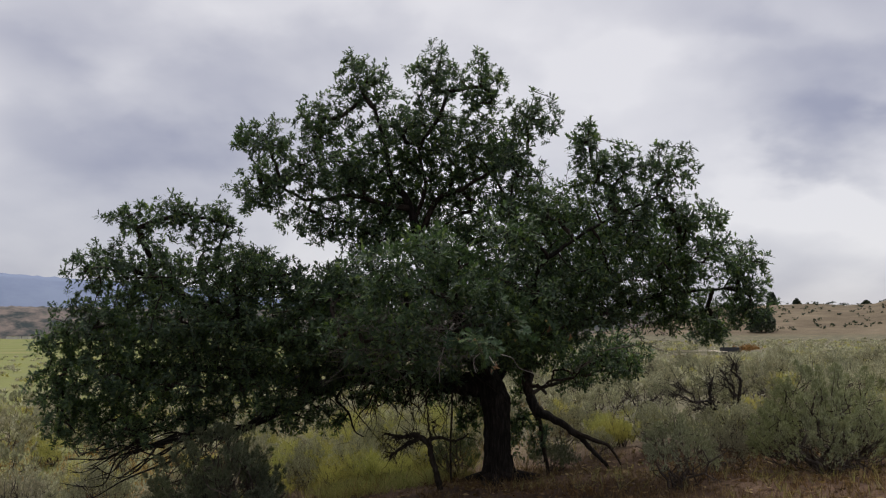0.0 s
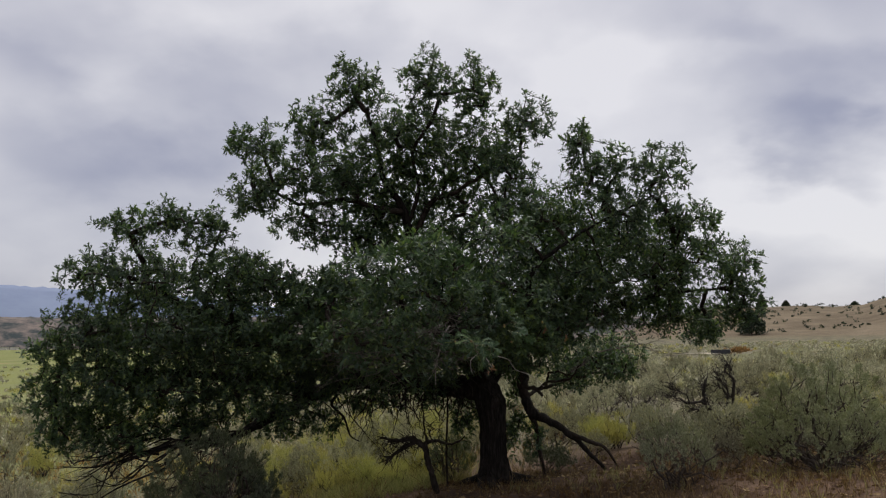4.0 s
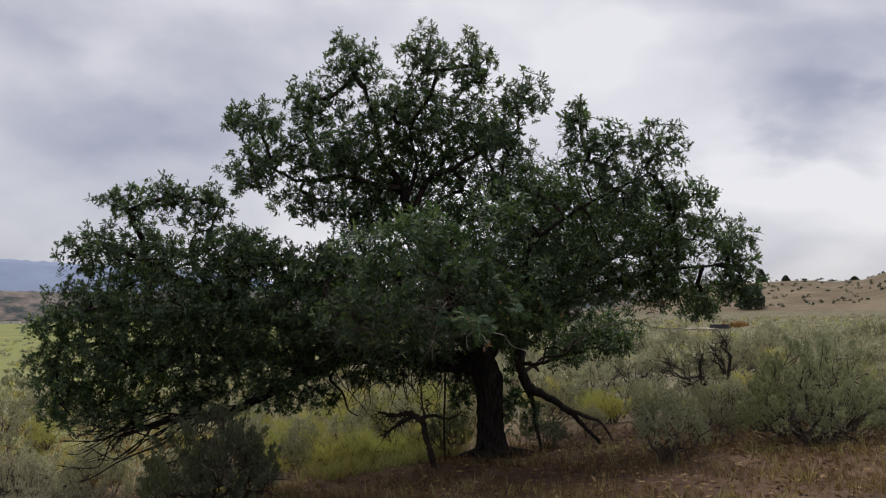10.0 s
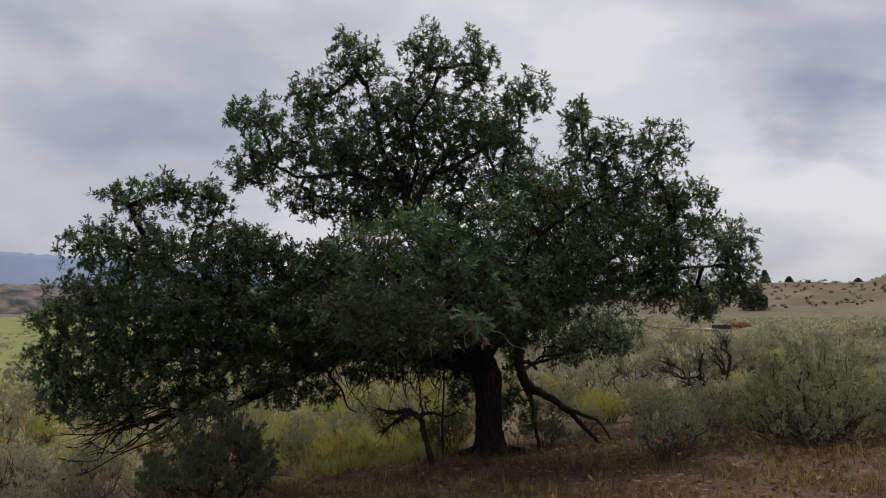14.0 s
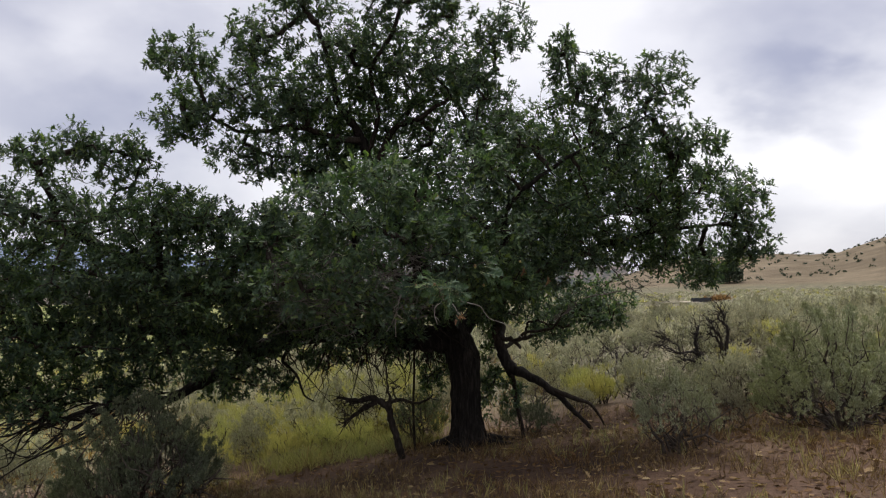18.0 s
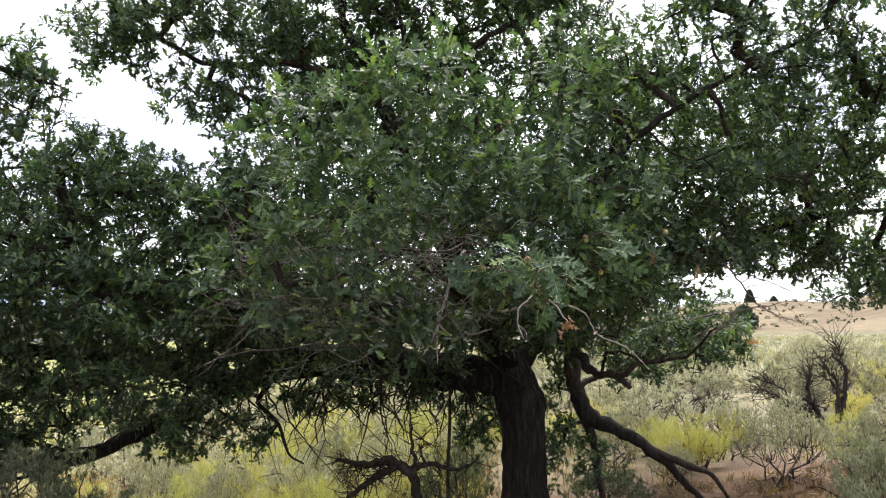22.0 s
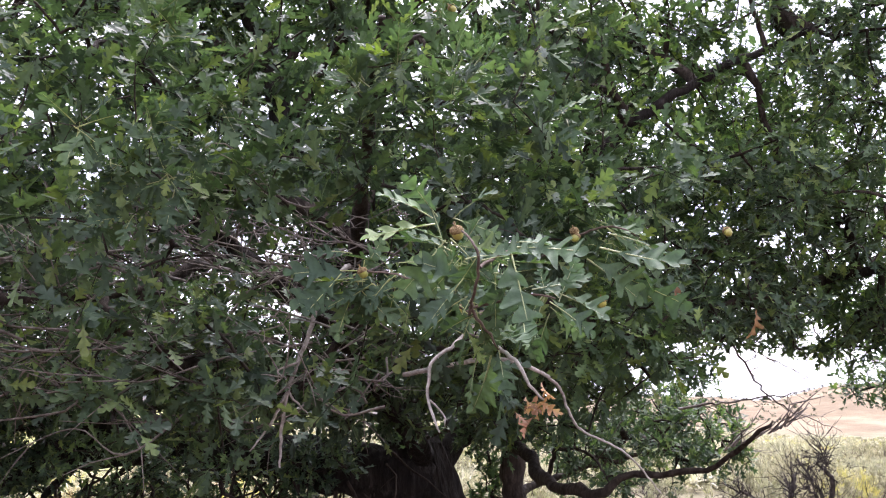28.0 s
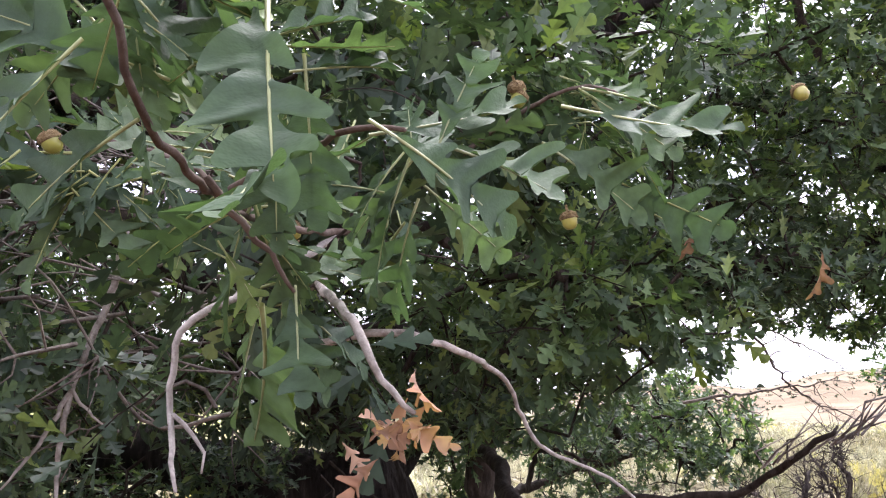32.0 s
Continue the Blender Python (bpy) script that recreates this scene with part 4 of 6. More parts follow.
def sprig_leaves(soup, tip, back, d, n_leaf, rng, lo=0.052, hi=0.096, template=LEAF_LOW):
    """A rosette of lobed leaves round the end of each twig."""
    S = len(tip)
    k = np.arange(n_leaf)[None, :]
    az = k * 2.4 + rng.random((S, 1)) * 6.28 + 0.4 * rng.normal(size=(S, n_leaf))
    along = (k / n_leaf)[..., None] * 0.9
    base = tip[:, None, :] + (back - tip)[:, None, :] * along + 0.015 * rng.normal(size=(S, n_leaf, 3))
    d = unit(d)
    u = unit(np.cross(d, np.array([0.3, 0.5, 0.8])))
    w = np.cross(d, u)
    rad = np.cos(az)[..., None] * u[:, None] + np.sin(az)[..., None] * w[:, None]
    open_ = np.clip(0.75 + 0.25 * k / n_leaf + 0.2 * rng.normal(size=(S, n_leaf)), 0.2, 1.3)[..., None]
    dirs = d[:, None] * np.cos(open_ * 1.3) + rad * np.sin(open_ * 1.3) + np.array([0, 0, -0.06])
    nrm = np.array([0, -0.12, 1.0]) + 0.55 * d[:, None] + 0.45 * rng.normal(size=(S, n_leaf, 3))
    size = rng.uniform(lo, hi, (S, n_leaf))
    leaves(soup, (base + unit(dirs) * size[..., None] * 0.2).reshape(-1, 3), dirs.reshape(-1, 3), nrm.reshape(-1, 3), size.ravel(), template)


LEAF_LABEL = {"top": "upper crown leaves with sky showing through", "right": "dense green leaves of the drooping side boughs", "front": "grey-green leaves of the forward bough",
              "left_up": "rounded mass of green leaves on a wide bough", "left_low": "low hanging dark green leaves", "back": "shaded leaves behind the trunk", "inner": "shaded inner leaves of the crown", "low_back": "yellowish backlit leaves low behind the limb",
              "fork": "dark leaves hanging round the fork of the trunk", "fill": "leaves filling the hollows of the crown", "fill_near": "leaves on the inner twigs of the forward boughs"}
SIZES = {g: dict(lo=0.046, hi=0.086, template=LEAF_FAR) for g in LEAF_LABEL}
SIZES["front"] = dict(lo=0.055, hi=0.098, template=LEAF_MID)
for g in ("fill", "back", "inner"):
    SIZES[g] = dict(lo=0.052, hi=0.090, template=LEAF_TINY)
PER = {"top": 15, "right": 14, "front": 11, "left_up": 14, "left_low": 14, "back": 14, "inner": 14, "low_back": 12, "fork": 12, "fill": 14, "fill_near": 11}
for g in LEAF_LABEL:
    m = sprig_grp == g
    s = Soup()
    sprig_leaves(s, tips[m], prev[m], sprig_dir[m], PER[g], np.random.default_rng(20 + len(g)), **SIZES[g])
    part("foliage", s.mesh("foliage", OAK_LEAF, False), oak, LEAF_LABEL[g], "stuff")


# ---- the forward sprig with large leaves, acorns and dead twigs
def leaf_shape(bend, fold, seed):
    """One large lobed leaf, 1 long along +y, bowed and folded, with a raised midrib."""
    rng = np.random.default_rng(seed)
    lobes = [(0.0, 0.012, 0.0), (0.12, 0.030, 0.12), (0.22, 0.075, 0.20), (0.32, 0.15, 0.26), (0.395, 0.185, 0.30), (0.415, 0.165, 0.325), (0.385, 0.090, 0.345), (0.385, 0.045, 0.375),
             (0.46, 0.085, 0.43), (0.57, 0.20, 0.49), (0.66, 0.285, 0.54), (0.705, 0.285, 0.57), (0.70, 0.235, 0.59), (0.635, 0.105, 0.615), (0.63, 0.050, 0.645),
             (0.70, 0.080, 0.70), (0.80, 0.165, 0.76), (0.87, 0.205, 0.80), (0.90, 0.185, 0.83), (0.865, 0.095, 0.855), (0.875, 0.055, 0.885), (0.94, 0.075, 0.93), (0.99, 0.050, 0.975), (1.01, 0.0, 1.0)]
    v, n = [], 0
    for sgn in (-1, 1):
        w = np.array([(y, e, m) for y, e, m in lobes])
        k = np.clip(1 + 0.16 * rng.normal(size=len(w)), 0.7, 1.35)
        w[:, 1] *= np.convolve(np.concatenate([k[:1], k, k[-1:]]), np.ones(3) / 3, "valid") * (1 + 0.10 * rng.normal())
        w[:, 0] += 0.012 * rng.normal() * np.sin(w[:, 0] * 9)
        w = spline(w, 0.035)
        v.append(w)
    n = min(len(v[0]), len(v[1]))
    v = [w[np.linspace(0, len(w) - 1, n).round().astype(int)] for w in v]
    mid = 0.5 * (v[0][:, 2] + v[1][:, 2])
    rows = [np.stack([0 * mid, mid, 0 * mid], -1)]
    for sgn, w in zip((-1, 1), v):
        e = np.maximum(w[:, 1], 0)
        rows.append(np.stack([sgn * e, w[:, 0], fold * e * (1 - 0.8 * e) + 0.05 * np.sin(7 * w[:, 0] + seed) * e / 0.25 + 0.02 * np.sin(23 * w[:, 0] + 2 * seed + sgn)], -1))
    v = np.concatenate(rows)
    v[:, 0] += 0.05 * np.sin(3.0 * v[:, 1] + seed)
    v[:, 2] -= bend * v[:, 1] ** 2 * 0.45
    q = []
    for i in range(n - 1):
        q.append((i, i + 1, n + i + 1, n + i))
        q.append((i + 1, i, 2 * n + i, 2 * n + i + 1))
    s = Soup()
    s.add(v, None, q)
    return s.mesh("leaf", OAK_LEAF_NEAR, True)


def rib_shape(bend):
    s = Soup()
    y = np.linspace(-0.12, 0.92, 9)
    z = -bend * np.maximum(y, 0) ** 2 * 0.45 + 0.003
    tubes(s, np.stack([0 * y, y, z], -1), np.linspace(0.014, 0.004, 9), 5)
    return s.mesh("midrib", LEAF_RIB)


SHAPES = [(leaf_shape(b, f, k), rib_shape(b)) for k, (b, f) in enumerate([(0.15, 0.25), (0.35, 0.4), (-0.1, 0.3), (0.5, 0.15), (0.25, 0.6)])]


def frame_matrix(base, direction, normal, size):
    y = Vector(direction).normalized()
    x = y.cross(Vector(normal)).normalized()
    z = x.cross(y)
    m = Matrix((x, y, z)).transposed().to_4x4()
    return Matrix.Translation(Vector(base)) @ m @ Matrix.Scale(size, 4)


def big_leaf(parent, base, tip, normal, k):
    b, t = Vector(base), Vector(tip)
    L = (t - b).length
    ob = part("leaf", SHAPES[k % 5][0], parent)
    ob.matrix_basis = frame_matrix(b + (t - b) * 0.10, t - b, normal, L * 0.98)
    rib = part("midrib", SHAPES[k % 5][1], ob)
    return ob


SPRIG_A = [
    (0.618, 9.230, 1.912, 0.496, 9.224, 1.881), (0.620, 9.299, 1.940, 0.526, 9.260, 1.979), (0.638, 9.384, 1.965, 0.569, 9.331, 2.027), (0.671, 9.378, 1.961, 0.721, 9.298, 2.010),
    (0.648, 9.312, 1.900, 0.571, 9.311, 1.793), (0.780, 9.310, 1.896, 0.884, 9.211, 1.882), (0.774, 9.297, 1.880, 0.790, 9.200, 1.745), (0.789, 9.254, 1.760, 0.779, 9.157, 1.698),
    (0.843, 9.264, 1.788, 0.932, 9.269, 1.739), (0.905, 9.433, 1.831, 0.981, 9.362, 1.787), (0.450, 9.780, 1.900, 0.380, 9.740, 1.800), (0.769, 9.460, 1.697, 0.774, 9.617, 1.604),
    (0.792, 9.503, 1.720, 0.804, 9.467, 1.625), (0.746, 9.553, 1.806, 0.703, 9.603, 1.694),
]
SPRIG_B = [
    (0.491, 9.860, 1.925, 0.324, 9.831, 1.910), (0.486, 9.860, 1.916, 0.346, 9.827, 1.827), (0.499, 9.880, 1.903, 0.440, 9.845, 1.765), (0.496, 9.910, 1.912, 0.584, 9.875, 1.842),
    (0.473, 9.910, 1.978, 0.386, 9.875, 1.980), (0.893, 9.810, 1.863, 0.911, 9.775, 1.790), (1.168, 9.960, 2.104, 1.306, 9.930, 2.012), (1.189, 9.960, 2.084, 1.299, 9.934, 1.958),
    (1.144, 9.980, 2.131, 1.257, 9.945, 2.083), (0.770, 9.760, 1.860, 0.754, 9.725, 1.777), (1.295, 10.010, 1.933, 1.374, 9.975, 1.886), (0.657, 9.530, 2.003, 0.610, 9.495, 2.009),
    (1.253, 9.960, 2.078, 1.314, 9.925, 2.032),
]
SPRIG_C = [
    (1.101, 9.800, 2.013, 1.292, 9.740, 1.964), (1.145, 9.860, 2.065, 1.305, 9.800, 2.026), (1.111, 9.950, 2.012, 1.242, 9.900, 1.909),
    (1.218, 10.000, 1.985, 1.387, 9.950, 1.904), (0.628, 9.900, 1.860, 0.621, 9.870, 1.785), (0.834, 9.750, 1.955, 0.803, 9.700, 1.848),
]
rng_near = np.random.default_rng(77)
for k, q in enumerate(SPRIG_A + SPRIG_B + SPRIG_C):
    nrm = np.array([0.0, -0.75, 0.65]) + 0.35 * rng_near.normal(size=3)
    big_leaf(oak, q[:3], q[3:], nrm, k)


def shoot(points, material, name, label="", sides=6, step=0.02):
    s = Soup()
    l = spline(points, step)
    l[:, :3] += 0.0012 * np.random.default_rng(len(points)).normal(size=(len(l), 3))
    tubes(s, l[:, :3], l[:, 3], sides)
    return part(name, s.mesh(name, material), oak, label)


shoot([(0.936, 10.42, 2.03, 0.0075), (0.86, 10.0, 1.88, 0.0054), (0.75, 9.62, 1.80, 0.0040), (0.708, 9.33, 1.79, 0.0030), (0.700, 9.22, 1.83, 0.0027), (0.693, 9.187, 1.861, 0.0025), (0.675, 9.205, 1.89, 0.0021), (0.655, 9.235, 1.915, 0.0016)], TWIG_BARK, "shoot", "reddish brown young shoot")
shoot([(0.700, 9.22, 1.835, 0.0034), (0.735, 9.26, 1.865, 0.0028), (0.778, 9.305, 1.893, 0.0022)], TWIG_BARK, "shoot")
shoot([(0.75, 9.62, 1.80, 0.0036), (0.66, 9.66, 1.865, 0.0030), (0.58, 9.70, 1.895, 0.0026), (0.502, 9.728, 1.903, 0.0020)], TWIG_BARK, "shoot")
shoot([(0.72, 9.45, 1.795, 0.0036), (0.748, 9.47, 1.765, 0.0030), (0.778, 9.49, 1.735, 0.0022), (0.790, 9.50, 1.715, 0.0016)], TWIG_BARK, "shoot")
shoot([(0.73, 9.50, 1.80, 0.0030), (0.82, 9.38, 1.815, 0.0025), (0.87, 9.32, 1.805, 0.0018)], TWIG_BARK, "shoot")
shoot([(0.955, 10.158, 1.997, 0.0049), (1.087, 10.038, 2.085, 0.0037), (1.181, 9.958, 2.111, 0.0027), (1.267, 9.958, 2.079, 0.0020)], TWIG_BARK, "shoot")
shoot([(0.82, 9.88, 1.84, 0.0050), (0.75, 9.74, 1.765, 0.0046), (0.697, 9.689, 1.718, 0.0044), (0.670, 9.678, 1.693, 0.0042), (0.663, 9.677, 1.65, 0.0040), (0.667, 9.677, 1.609, 0.0036), (0.676, 9.65, 1.575, 0.0032), (0.687, 9.617, 1.540, 0.0018)],
      GREY_TWIG, "dead_twig", "bare pale grey hanging twig")
shoot([(0.667, 9.677, 1.609, 0.0026), (0.695, 9.67, 1.59, 0.0022), (0.705, 9.66, 1.555, 0.0012)], GREY_TWIG, "dead_twig")
shoot([(0.464, 10.760, 2.097, 0.0105), (0.377, 10.610, 1.969, 0.0094), (0.350, 10.610, 1.835, 0.0083), (0.293, 10.610, 1.638, 0.0071), (0.285, 10.610, 1.512, 0.0059), (0.287, 10.610, 1.392, 0.0035)], GREY_TWIG, "dead_twig", "bare grey forked hanging twig")
shoot([(0.293, 10.610, 1.638, 0.0059), (0.246, 10.590, 1.526, 0.0047), (0.194, 10.580, 1.443, 0.0024)], GREY_TWIG, "dead_twig")
shoot([(0.293, 10.610, 1.638, 0.0047), (0.328, 10.610, 1.599, 0.0035), (0.364, 10.610, 1.569, 0.0018)], GREY_TWIG, "dead_twig")
shoot([(0.76, 10.5, 1.86, 0.0110), (0.80, 10.0, 1.80, 0.0075), (0.81, 9.72, 1.75, 0.0055), (0.845, 9.565, 1.695, 0.0045), (0.87, 9.55, 1.650, 0.0038), (0.901, 9.544, 1.615, 0.0026)], GREY_TWIG, "dead_twig", "grey twig with withered leaves at its end")
shoot([(0.663, 10.460, 1.703, 0.0083), (0.891, 10.210, 1.747, 0.0073), (1.015, 10.160, 1.722, 0.0061), (1.144, 10.360, 1.679, 0.0048), (1.231, 10.460, 1.564, 0.0042), (1.422, 10.560, 1.486, 0.0035), (1.587, 10.660, 1.351, 0.0024)], GREY_TWIG, "dead_twig")
for k in range(12):
    b = np.array([0.901, 9.544, 1.605]) + 0.022 * rng_near.normal(size=3)
    t = b + np.array([0.01, -0.01, -0.04]) + 0.045 * rng_near.normal(size=3)
    ob = part("dead_leaf", leaf_shape(1.4, 1.0, 40 + k), oak, "curled withered brown leaf")
    ob.data.materials.clear()
    ob.data.materials.append(DEAD_LEAF)
    ob.matrix_basis = frame_matrix(b, t - b, rng_near.normal(size=3), rng_near.uniform(0.024, 0.050))
for k, q in enumerate([(1.831, 10.440, 1.981), (1.600, 10.560, 2.076)]):
    ob = part("dead_leaf", leaf_shape(1.0, 0.8, 60 + k), oak, "curled withered brown leaf")
    ob.data.materials.clear()
    ob.data.materials.append(DEAD_LEAF)
    ob.matrix_basis = frame_matrix(q, (0.1, 0.1, -1), (0.4, -1, 0.2), 0.10)


def acorn_meshes():
    nut, cup = Soup(), Soup()
    prof = [(0.0, -0.0115), (0.0045, -0.0108), (0.0078, -0.007), (0.0088, -0.001), (0.0086, 0.003)]
    rings = np.array([(0, 0, z) for r, z in prof])
    tubes(nut, rings, np.array([max(r, 0.0005) for r, z in prof]), 14)
    tubes(cup, np.array([(0, 0, z) for z in (0.0, 0.0025, 0.006, 0.0085, 0.0092, 0.016)]), np.array([0.0096, 0.0102, 0.0092, 0.0055, 0.0016, 0.0013]), 14, wobble=0.04, rng=np.random.default_rng(3))
    return nut.mesh("nut", ACORN_GREEN), cup.mesh("cup", ACORN_CUP)


NUT, CUP = acorn_meshes()
for x, y, z in [(0.660, 9.228, 1.900), (1.065, 9.910, 2.063), (1.061, 9.910, 2.077), (0.759, 9.910, 1.854), (0.760, 9.910, 1.822), (0.502, 9.728, 1.900), (1.139, 9.910, 1.891), (1.491, 9.910, 2.107), (0.677, 10.060, 2.742), (0.720, 10.060, 2.767)]:
    ob = part("acorn", NUT, oak, "small green acorn in a brown cup")
    ob.matrix_basis = pose(x, y, z, rng_near.uniform(-40, 40), rng_near.uniform(-40, 40), 0) @ Matrix.Scale(1.3, 4)
    part("cup", CUP, ob)

for k in range(126):
    node = np.array([(0.665, 9.26, 1.890), (0.693, 9.22, 1.850), (0.780, 9.32, 1.880), (0.502, 9.75, 1.890), (0.775, 9.52, 1.735), (0.725, 9.46, 1.800), (0.590, 9.76, 1.900), (1.180, 9.96, 2.100), (0.880, 9.40, 1.810)][k % 9])
    v = unit(rng_near.normal(size=3) * np.array([1.0, 0.3, 0.9]) + np.array([0, 0.3, -0.3]))
    b = node + 0.02 * rng_near.normal(size=3) + np.array([0, 0.03 + 0.09 * rng_near.random(), 0])
    big_leaf(oak, b, b + v * rng_near.uniform(0.075, 0.12), np.array([0, -0.7, 0.75]) + 0.45 * rng_near.normal(size=3), k)


def bare_spray():
    """Fine leafless twigs in the shaded inside of the forward bough."""
    rng = np.random.default_rng(51)
    s = Soup()
    for k in range(120):
        a = np.array([rng.uniform(-0.7, 0.7), rng.uniform(10.5, 11.6), rng.uniform(1.6, 2.35)])
        v = np.array([-0.4, -0.18, 0.02]) * rng.uniform(0.4, 1.2) + 0.17 * rng.normal(size=3)
        q = spline(np.array([a, a + 0.35 * v + 0.05 * rng.normal(size=3), a + 0.7 * v + 0.06 * rng.normal(size=3), a + v]), 0.06)
        tubes(s, q, np.linspace(0.005, 0.0012, len(q)), 4)
        for c in range(5):
            j = q[rng.integers(1, len(q))]
            u = 0.5 * v * rng.uniform(0.3, 0.8) + 0.10 * rng.normal(size=3)
            tubes(s, np.stack([j, j + 0.5 * u + 0.012 * rng.normal(size=3), j + u]), np.array([0.003, 0.002, 0.001]), 3)
    part("bare_twig_spray", s.mesh("bare_twig_spray", SPRAY_WOOD), oak, "fine leafless grey twigs inside the bough", "stuff")
    s = Soup()
    e = np.array([2.03, 10.87, 1.55])
    for k in range(16):
        v = np.array([0.10, -0.10, 0.14]) * rng.uniform(0.4, 1.1) + 0.045 * rng.normal(size=3)
        o = e + np.array([-0.05, 0.15, -0.05]) * rng.uniform(-1, 1)
        tubes(s, np.stack([o, o + 0.5 * v + 0.02 * rng.normal(size=3), o + v]), np.array([0.004, 0.003, 0.0012]), 4)
    for line in ([(2.9, 13.2, 2.36, 0.012), (3.10, 13.4, 2.23, 0.010), (3.30, 13.45, 2.00, 0.008), (3.44, 13.5, 1.845, 0.007), (3.72, 13.6, 1.73, 0.005), (4.12, 13.7, 1.61, 0.002)],
                 [(2.8, 13.5, 1.72, 0.010), (3.15, 13.5, 1.78, 0.008), (3.44, 13.5, 1.83, 0.005), (3.60, 13.5, 1.85, 0.004), (3.80, 13.5, 1.92, 0.002)],
                 [(3.05, 13.3, 2.20, 0.007), (3.35, 13.4, 2.12, 0.005), (3.60, 13.5, 2.05, 0.004), (3.78, 13.5, 1.96, 0.002)],
                 [(3.10, 13.6, 1.80, 0.007), (3.30, 13.7, 1.66, 0.005), (3.38, 13.7, 1.50, 0.003), (3.46, 13.7, 1.44, 0.0015)]):
        q = spline(line, 0.05)
        q[:, :3] += 0.006 * rng.normal(size=(len(q), 3))
        tubes(s, q[:, :3], q[:, 3], 5)
        for c in range(16):
            i = rng.integers(3, len(q))
            u = np.array([0.6, 0.15, -0.25]) * rng.uniform(0.08, 0.28) + 0.07 * rng.normal(size=3)
            w = spline(np.array([q[i, :3], q[i, :3] + 0.4 * u + 0.02 * rng.normal(size=3), q[i, :3] + 0.75 * u + 0.02 * rng.normal(size=3), q[i, :3] + u]), 0.03)
            tubes(s, w, np.linspace(0.5 * q[i, 3] + 0.0008, 0.0009, len(w)), 3)
    part("bare_twig_spray", s.mesh("bare_twig_spray", DEAD_WOOD), oak, "leafless twigs below the wide side bough", "stuff")


bare_spray()

# further large leaves on the face of the forward bough, each a piece of its own
fm = (sprig_grp == "front") & (tips[:, 1] < 10.45) & (tips[:, 2] < 2.9)
order = np.argsort(tips[fm][:, 1])[:26]
for p, d in zip(tips[fm][order], sprig_dir[fm][order]):
    for k in range(7):
        v = unit(np.array(d) * 0.5 + rng_near.normal(size=3) * 0.8 + np.array([0, -0.25, -0.25]))
        b = p + 0.015 * rng_near.normal(size=3)
        big_leaf(oak, b, b + v * rng_near.uniform(0.075, 0.12), np.array([0, -0.4, 0.9]) + 0.45 * rng_near.normal(size=3), k + int(100 * p[0]))


# ---------------------------------------------------------------- shrubs and grass
def tuft_blades(soup, base, d, n, length, width, spread, rng, lean_mesh=3):
    """Tufts of narrow pointed blades: base and d are (s, 3)."""
    S = len(base)
    D = unit(d[:, None, :] + spread * rng.normal(size=(S, n, 3)))
    L = length * rng.uniform(0.6, 1.2, (S, n, 1))
    side = unit(np.cross(D, rng.normal(size=(S, n, 3)))) * width * rng.uniform(0.7, 1.3, (S, n, 1))
    o = base[:, None, :] + 0.25 * L * (rng.random((S, n, 1)) - 0.3) * d[:, None, :]
    if lean_mesh == 1:
        soup.add(np.stack([o - 0.7 * side, o + 0.7 * side, o + L * D], 2).reshape(-1, 3), np.arange(S * n * 3).reshape(-1, 3))
        return
    if lean_mesh == 2:
        V = np.stack([o, o + 0.5 * L * D + 0.6 * side, o + L * D, o + 0.5 * L * D - 0.6 * side], 2)
        f = np.array([(0, 1, 2), (0, 2, 3)])
        soup.add(V.reshape(-1, 3), (f[None] + (np.arange(S * n) * 4)[:, None, None]).reshape(-1, 3))
        return
    V = np.stack([o - 0.35 * side, o + 0.35 * side, o + 0.55 * L * D + side * 0.55, o + L * D, o + 0.55 * L * D - side * 0.55], 2)
    f = np.array([(0, 1, 2), (0, 2, 4), (4, 2, 3)])
    soup.add(V.reshape(-1, 3), (f[None] + (np.arange(S * n) * 5)[:, None, None]).reshape(-1, 3))


